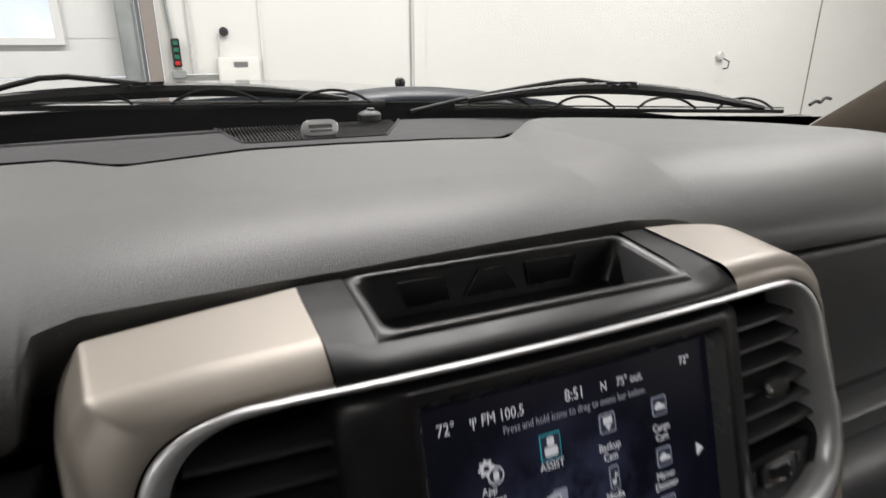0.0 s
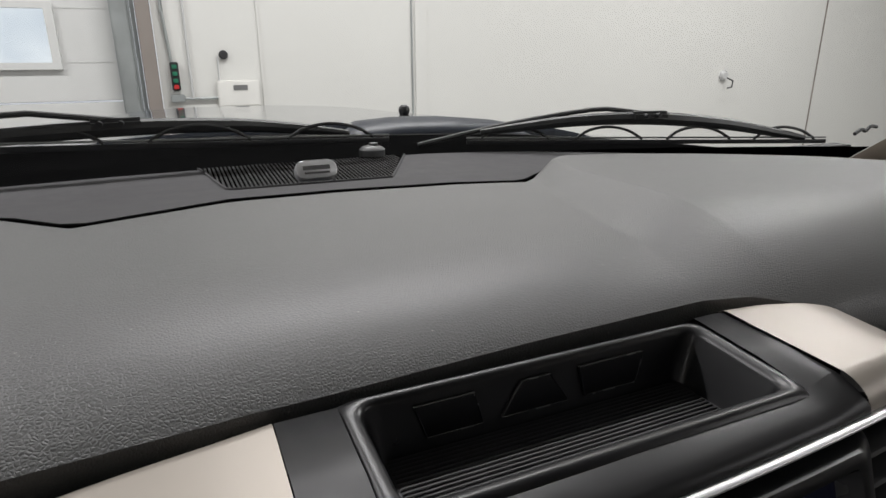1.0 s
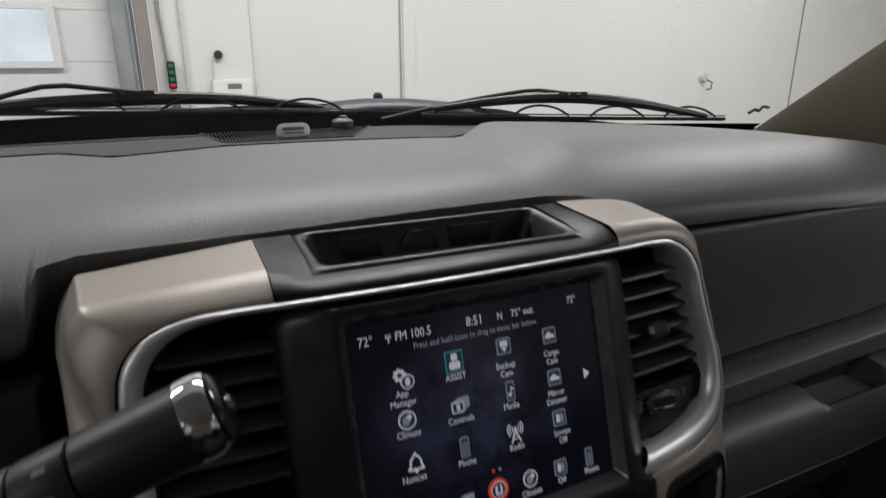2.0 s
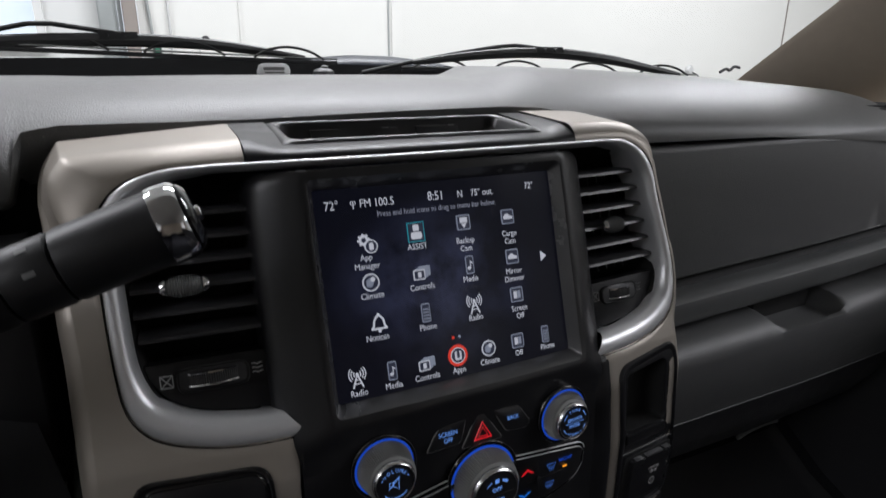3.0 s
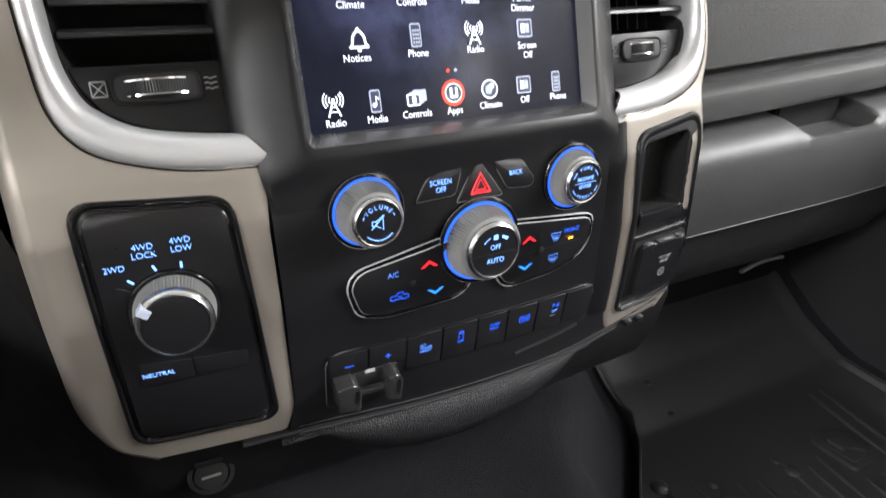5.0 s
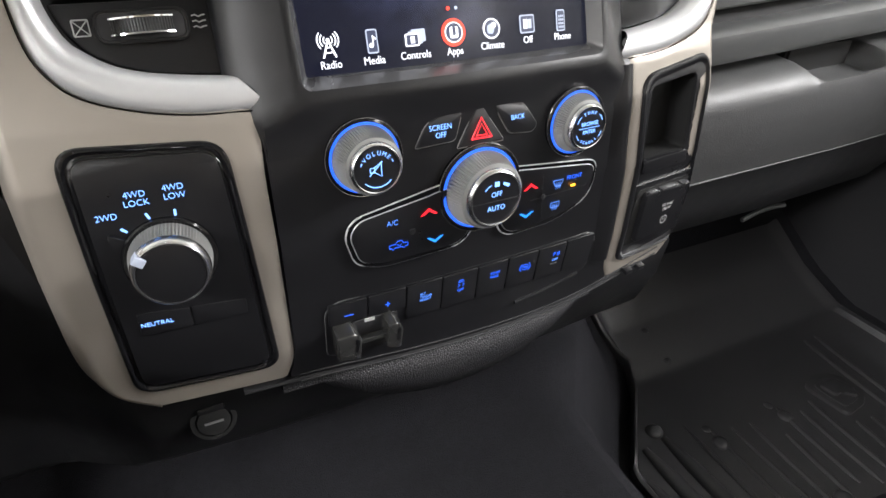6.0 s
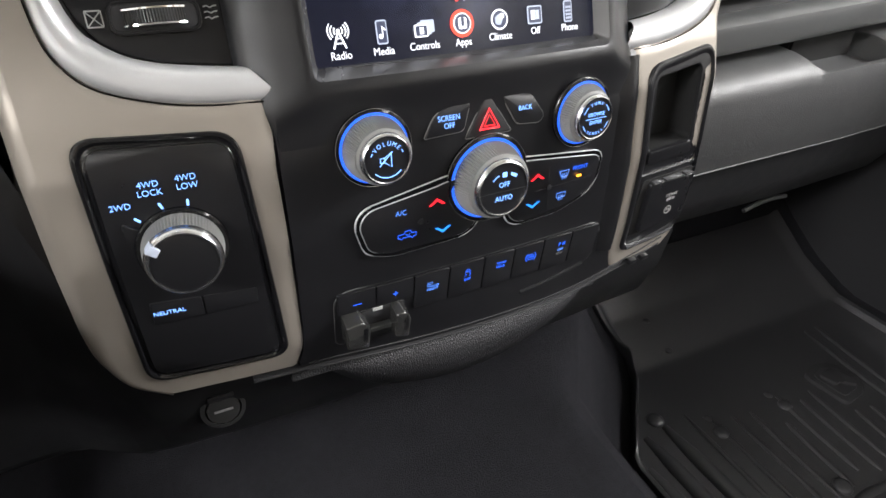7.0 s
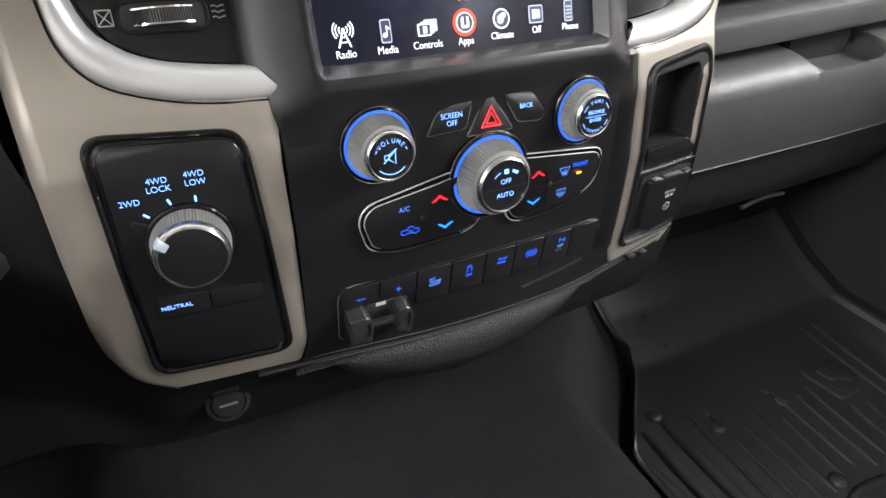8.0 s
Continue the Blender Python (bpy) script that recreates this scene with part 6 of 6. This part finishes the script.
part("ring", moved(lathe([(0.0155, 0), (0.0155, 0.003), (0.0125, 0.0035), (0.0115, 0.001)], 40), mp), CAVITY, plug)
part("cover", moved(lathe([(0.0112, 0.0), (0.0112, 0.0042), (0.008, 0.0048)], 36), mp), CAVITY, plug)
part("mark", moved(slab(box(-0.0065, 0.0065, -0.0012, 0.0006), 0.0048, 0.0051), mp), DIMINK, plug)
part("tab", moved(slab(rounded(box(-0.009, 0.009, 0.010, 0.0145), 0.002, 3), 0.004, 0.008, 0.001), mp), BLACK, plug)

# ---- beside the stack: column side and gear lever ----
col = thing("steering_column_cover", "dark grained steering column shroud", "column cover")
rows = []
for t in np.linspace(0, 1, 12):
    c = Vector((-0.375 - 0.01 * t, 0.10 - 0.36 * t, 1.175 + 0.05 * t))
    rows.append([c + Vector((0.066 * math.cos(a) * (1 - 0.1 * t), 0, 0.062 * math.sin(a) * (1 - 0.1 * t))) for a in np.linspace(0, 2 * math.pi, 28, endpoint=False)])
part("shroud", grid(rows, close_u=True), MATTE, col, "", 60)
part("airbag_mark", block(0.712, 0.728, 0.1635, 0.1665, 1.4475, 1.4515, 0.0008), MATTE, dash)
side = thing("dash_side_panel", "matte black dash panel beside the trim", "dash panel")
rows = []
for k, (xa, xb) in enumerate(((-0.80, -0.2590), (-0.2555, -0.236))):
    rows = []
    for x in np.linspace(xa, xb, 40):
        e = 0.006 * max(0, 1 - min(abs(x - xa) if k else 9, abs(x - xb) if not k else 9) / 0.003) ** 2
        rows.append([(x, y + e, z) for y, z in ((0.10, 1.250), (0.088, 1.246), (0.072, 1.238), (0.058, 1.226), (0.047, 1.211), (0.042, 1.200), (0.043, 1.192), (0.050, 1.180), (0.064, 1.14), (0.072, 1.09))])
    part("panel", grid(rows), GREYPLASTIC, side, "grained dark grey panel", 60)
part("joint", block(-0.262, -0.2525, 0.080, 0.088, 1.09, 1.240), GAP, side)
lever = thing("gear_lever", "black column gear lever with a chrome end ring", "gear lever")
L0, L1 = Vector((-0.337, -0.0304, 1.3832)), Vector((-0.1834, -0.0350, 1.4342))
ax = (L1 - L0).normalized()
m = Matrix.Translation(L0) @ ax.to_track_quat("Z", "Y").to_matrix().to_4x4()
ln = (L1 - L0).length
def around(z0, z1, r, a0, a1, n=16):
    """A curved plate on the lever between two lengths, turned from a0 to a1 degrees: 0 faces the seats, 90 is up."""
    front = (Vector((0, -1, 0)) + ax * ax.y).normalized()
    upward = front.cross(ax)
    upward = upward if upward.z > 0 else -upward
    rows = []
    for k, (z, rr) in enumerate(((z0, r - 0.0012), (z0, r - 0.0002), (z0 + 0.0006, r), (z1 - 0.0006, r), (z1, r - 0.0002), (z1, r - 0.0012))):
        c = L0 + ax * z
        rows.append([c + (front * math.cos(radians(a)) + upward * math.sin(radians(a))) * q for a, q in [(a0, rr - 0.001)] + [(a, rr) for a in np.linspace(a0, a1, n)] + [(a1, rr - 0.001)]])
    return grid(rows)


part("stalk", moved(lathe([(0.0125, -0.06), (0.0140, 0.0), (0.0158, ln * 0.45), (0.0166, ln * 0.60), (0.0162, ln * 0.615), (0.0150, ln * 0.62)], 40), m), LEVERBLACK, lever)
part("collar", moved(lathe([(0.0150, ln * 0.62), (0.0164, ln * 0.625), (0.0168, ln * 0.64), (0.0170, ln * 0.74), (0.0166, ln * 0.752), (0.0152, ln * 0.757)], 40), m), LEVERBLACK, lever)
key = part("selector_key", around(ln * 0.640, ln * 0.752, 0.0178, -8, 74), LEVERBLACK, lever, "flush black shift key on the collar")
for a in (20, 58):
    part("mark", around(ln * 0.685, ln * 0.715, 0.0181, a - 4, a + 4, 4), DIMINK, key)
part("grip", moved(lathe([(0.0152, ln * 0.757), (0.0168, ln * 0.762), (0.0173, ln * 0.775), (0.0176, ln * 0.9), (0.0180, ln + 0.001), (0.0181, ln + 0.0035)], 40), m), LEVERBLACK, lever, "satin black flared grip")
part("arm", tube(catmull([L0 - ax * 0.055, L0 - ax * 0.075 + Vector((0, 0.01, -0.01)), (-0.415, -0.01, 1.32), (-0.39, 0.0, 1.235)], 24), 0.0115, 16), LEVERBLACK, lever)
part("chrome_ring", moved(lathe([(0.0178, ln + 0.003), (0.0186, ln + 0.0036), (0.0189, ln + 0.006), (0.0186, ln + 0.0115), (0.0178, ln + 0.0145), (0.0168, ln + 0.0158), (0.0160, ln + 0.0158)], 56), m), CHROME, lever)
part("end_cap", moved(lathe([(0.0162, ln + 0.0145), (0.0158, ln + 0.0172), (0.0130, ln + 0.0195), (0.008, ln + 0.0202), (0.003, ln + 0.0203)], 40), m), GLOSS, lever)
part("end_button", moved(lathe([(0.0038, ln + 0.019), (0.0036, ln + 0.0218), (0.0018, ln + 0.0226)], 20), m), CHROME, lever)

# ---- passenger side ----
glove = thing("glove_box", "dark grey two-part glove box with a handle recess", "glove box")


def bow(x):
    """The passenger dash bows away towards the door."""
    return 0.06 * max(0, x - 0.55) ** 1.3 + 0.0


def sweep(sect, x0=0.215, x1=0.80, n=40):
    return grid([[(x, y + bow(x), z) for y, z in sect(x)] for x in np.linspace(x0, x1, n)])


def rise(x):
    return 0.045 * (x - 0.32)


part("upper_door", sweep(lambda x: [(0.150, 1.4265), (0.126, 1.4265), (0.1235, 1.4245), (0.1225, 1.42), (0.121, 1.38), (0.119, 1.34), (0.1175, 1.30), (0.117, 1.283 + rise(x)), (0.119, 1.2805 + rise(x)), (0.15, 1.280 + rise(x))]), GREYPLASTIC, glove, "dark grey grained upper door")
# near-black band: the shade over the ledge bar is in its colour
part("recess", sweep(lambda x: [(0.135, 1.284 + rise(x)), (0.128, 1.272 + rise(x)), (0.122, 1.262 + rise(x))]), CAVITY, glove)
part("ledge_bar", sweep(lambda x: [(0.14, 1.266 + rise(x)), (0.112, 1.2665 + rise(x)), (0.098, 1.2650 + rise(x)), (0.0945, 1.2625 + rise(x)), (0.0935, 1.258 + rise(x)), (0.0965, 1.240 + rise(x)), (0.0990, 1.2345 + rise(x)), (0.104, 1.232 + rise(x)), (0.15, 1.231 + rise(x))]), GREYBAR, glove, "smooth grey ledge bar")


def lower_section(x, dip):
    r = rise(x) * 0.6
    d = 0.024 * dip
    return [(0.17, 1.226 + r), (0.135, 1.225 + r - d), (0.105, 1.2225 + r - d), (0.090, 1.219 + r - d * 0.9), (0.080, 1.2135 + r - d * 0.35), (0.074, 1.205 + r), (0.072, 1.195 + r), (0.076, 1.165 + r), (0.084, 1.135 + r), (0.095, 1.108 + r * 0.3), (0.105, 1.104 + r * 0.3)]


xs = sorted(set([round(v, 4) for v in np.concatenate([np.linspace(0.215, 0.44, 16), np.linspace(0.44, 0.475, 8), np.linspace(0.475, 0.565, 10), np.linspace(0.565, 0.605, 12), np.linspace(0.605, 0.80, 14)])]))
part("lower_door", grid([[(x, y + bow(x), z) for y, z in lower_section(x, tri(x, 0.445, 0.475) * (1 - tri(x, 0.568, 0.585)))] for x in xs]), GREYPLASTIC, glove, "dark grey grained lower door", 35)
# block added to darken the handle dip, its shade put into colour
part("dip_shade", block(0.462, 0.570, 0.122, 0.165, 1.185, 1.236, 0.003), CAVITY, glove, "near-black block that puts shade in the handle dip")
part("lower_edge", tube([(x, 0.0948 + bow(x), 1.1075 + rise(x) * 0.3) for x in np.linspace(0.225, 0.79, 30)], 0.0011, 6), GREYBAR, glove)
part("back_panel", sweep(lambda x: [(0.16, 1.235), (0.165, 1.20), (0.166, 1.15)]), MATTE, glove)
under = thing("under_dash_panel", "black panel under the glove box", "dash panel")
part("panel", sweep(lambda x: [(0.106, 1.102), (0.112, 1.098), (0.125, 1.05), (0.155, 1.0), (0.20, 0.972), (0.30, 0.955), (0.55, 0.95)]), MATTE, under)
part("bracket", tube(catmull([(0.57, 0.185, 0.962), (0.60, 0.187, 0.967), (0.635, 0.188, 0.968), (0.665, 0.19, 0.964)], 10), 0.0035, 8), GREYBAR, under)

# ---- floor ----
def floor_z(y):
    return float(np.interp(y, (-2.3, 0.14, 0.22, 0.30, 0.6), (0.742, 0.742, 0.775, 0.83, 1.10)))


def carpet_z(x, y):
    hump = tri(float(np.interp(y, (-0.05, 0.02, 0.068, 0.126, 0.17, 0.3), (0.264, 0.268, 0.309, 0.361, 0.381, 0.372))) - abs(x), 0.0, 0.13)
    return floor_z(y) + 0.17 * hump + 0.012 * math.sin(9 * x + 4 * y) * hump


rows = [[(x, y, carpet_z(x, y)) for x in np.linspace(-0.9, 0.9, 91)] for y in np.linspace(-2.3, 0.58, 110)]
structure("floor_carpet", grid(rows), CARPET, "charcoal carpet over the floor and transmission tunnel", "carpet")
structure("firewall", block(-0.9, 0.9, 0.57, 0.6, 0.7, 1.46), MATTE, "plain black firewall panel", "cab wall")

mat_ = thing("floor_mat", "black ribbed rubber floor mat in the passenger footwell", "floor mat")
X1, Y0, Y1 = 0.84, -0.62, 0.30


def mat_left(y):
    """The mat's edge along the tunnel: straight beside the seat, then a slanting corner."""
    return float(np.interp(y, (-0.62, 0.02, 0.068, 0.126, 0.165, 0.3), (0.270, 0.272, 0.312, 0.364, 0.384, 0.374)))


rows = []
for y in np.linspace(Y0, Y1, 120):
    e = mat_left(y)
    h = 0.004 + 0.016 * tri(y, 0.005, 0.03) * (1 - tri(y, 0.15, 0.20))
    z = floor_z(y) + 0.006
    rows.append([(e - 0.001, y, z - 0.005), (e, y, z + h * 0.8), (e + 0.002, y, z + h), (e + 0.005, y, z + h), (e + 0.008, y, z + h * 0.5), (e + 0.011, y, z)] + [(x, y, z) for x in np.linspace(e + 0.02, X1 - 0.02, 24)] + [(X1 - 0.01, y, z + 0.006), (X1, y, z + 0.006), (X1 + 0.001, y, z - 0.004)])
part("sheet", grid(rows), RUBBER, mat_, "", 30)


def mat_rib(pts, r, flat=0.55):
    """A moulded rib along the mat, with rounded ends."""
    way = catmull(pts, 22)
    sizes = [r * min(1.0, 0.45 + 0.25 * min(k, 21 - k)) for k in range(22)]
    return part("rib", tube([(p[0], p[1], floor_z(p[1]) + 0.0065) for p in way], sizes, 10, flat), RUBBER, mat_)


for x, y in ((0.283, 0.002), (0.314, 0.042), (0.350, 0.046)):
    mat_rib([(x, y), (x + 0.003, -0.10), (x + 0.004, -0.5)], 0.0118, 0.5)
for x, y, end in ((0.390, 0.05, -0.5), (0.418, 0.026, -0.5), (0.448, 0.02, -0.5), (0.478, 0.015, -0.128), (0.508, -0.02, -0.125), (0.536, 0.02, -0.112), (0.563, 0.0, -0.125), (0.590, 0.008, -0.118), (0.618, -0.046, -0.14), (0.645, -0.05, -0.16)):
    mat_rib([(x, y), (x - 0.006, (y + end) / 2), (x - 0.010, end)], 0.0038, 0.7)
for x, end in ((0.690, -0.12), (0.716, -0.10)):
    mat_rib([(x + 0.012, 0.10), (x, 0.0), (x - 0.006, end)], 0.0045, 0.7)
mat_rib([(0.440, -0.21), (0.452, -0.165), (0.480, -0.142), (0.520, -0.140), (0.560, -0.150), (0.60, -0.19)], 0.006, 0.7)
for x, y, r in ((0.346, 0.060, 0.012), (0.413, 0.007, 0.011), (0.534, 0.003, 0.010), (0.458, 0.155, 0.006), (0.415, 0.033, 0.006), (0.453, 0.207, 0.006), (0.529, 0.027, 0.006), (0.485, -0.119, 0.012)):
    part("stud", moved(lathe([(r, 0), (r, 0.002), (r * 0.9, r * 0.38), (r * 0.62, r * 0.52), (r * 0.2, r * 0.56)], 24), Matrix.Translation((x, y, floor_z(y) + 0.005))), RUBBER, mat_)
SHIELD = [(0.606, 0.030), (0.640, 0.040), (0.670, 0.030), (0.682, -0.005), (0.662, -0.030), (0.614, -0.036)]
lay = lambda c: Vector((c.x, c.y, floor_z(c.y) + c.z))
pad = part("emblem_plate", warp(slab(rounded(SHIELD, 0.010, 4), 0.004, 0.011, 0.003, 3), lay), MATTE, mat_, "plain raised rubber plate")
inner_s = [(0.644 + (p[0] - 0.644) * 0.72, 0.002 + (p[1] - 0.002) * 0.72) for p in SHIELD]
part("panel", warp(slab(rounded(inner_s, 0.007, 4), 0.006, 0.0118, 0.001, 2), lay), RUBBER, pad)
part("mark", warp(slab(rounded([(0.622, 0.018), (0.650, 0.020), (0.664, 0.0), (0.655, -0.020), (0.640, -0.004), (0.628, -0.006)], 0.005, 4), 0.008, 0.0165, 0.003, 3), lay), MATTE, pad)
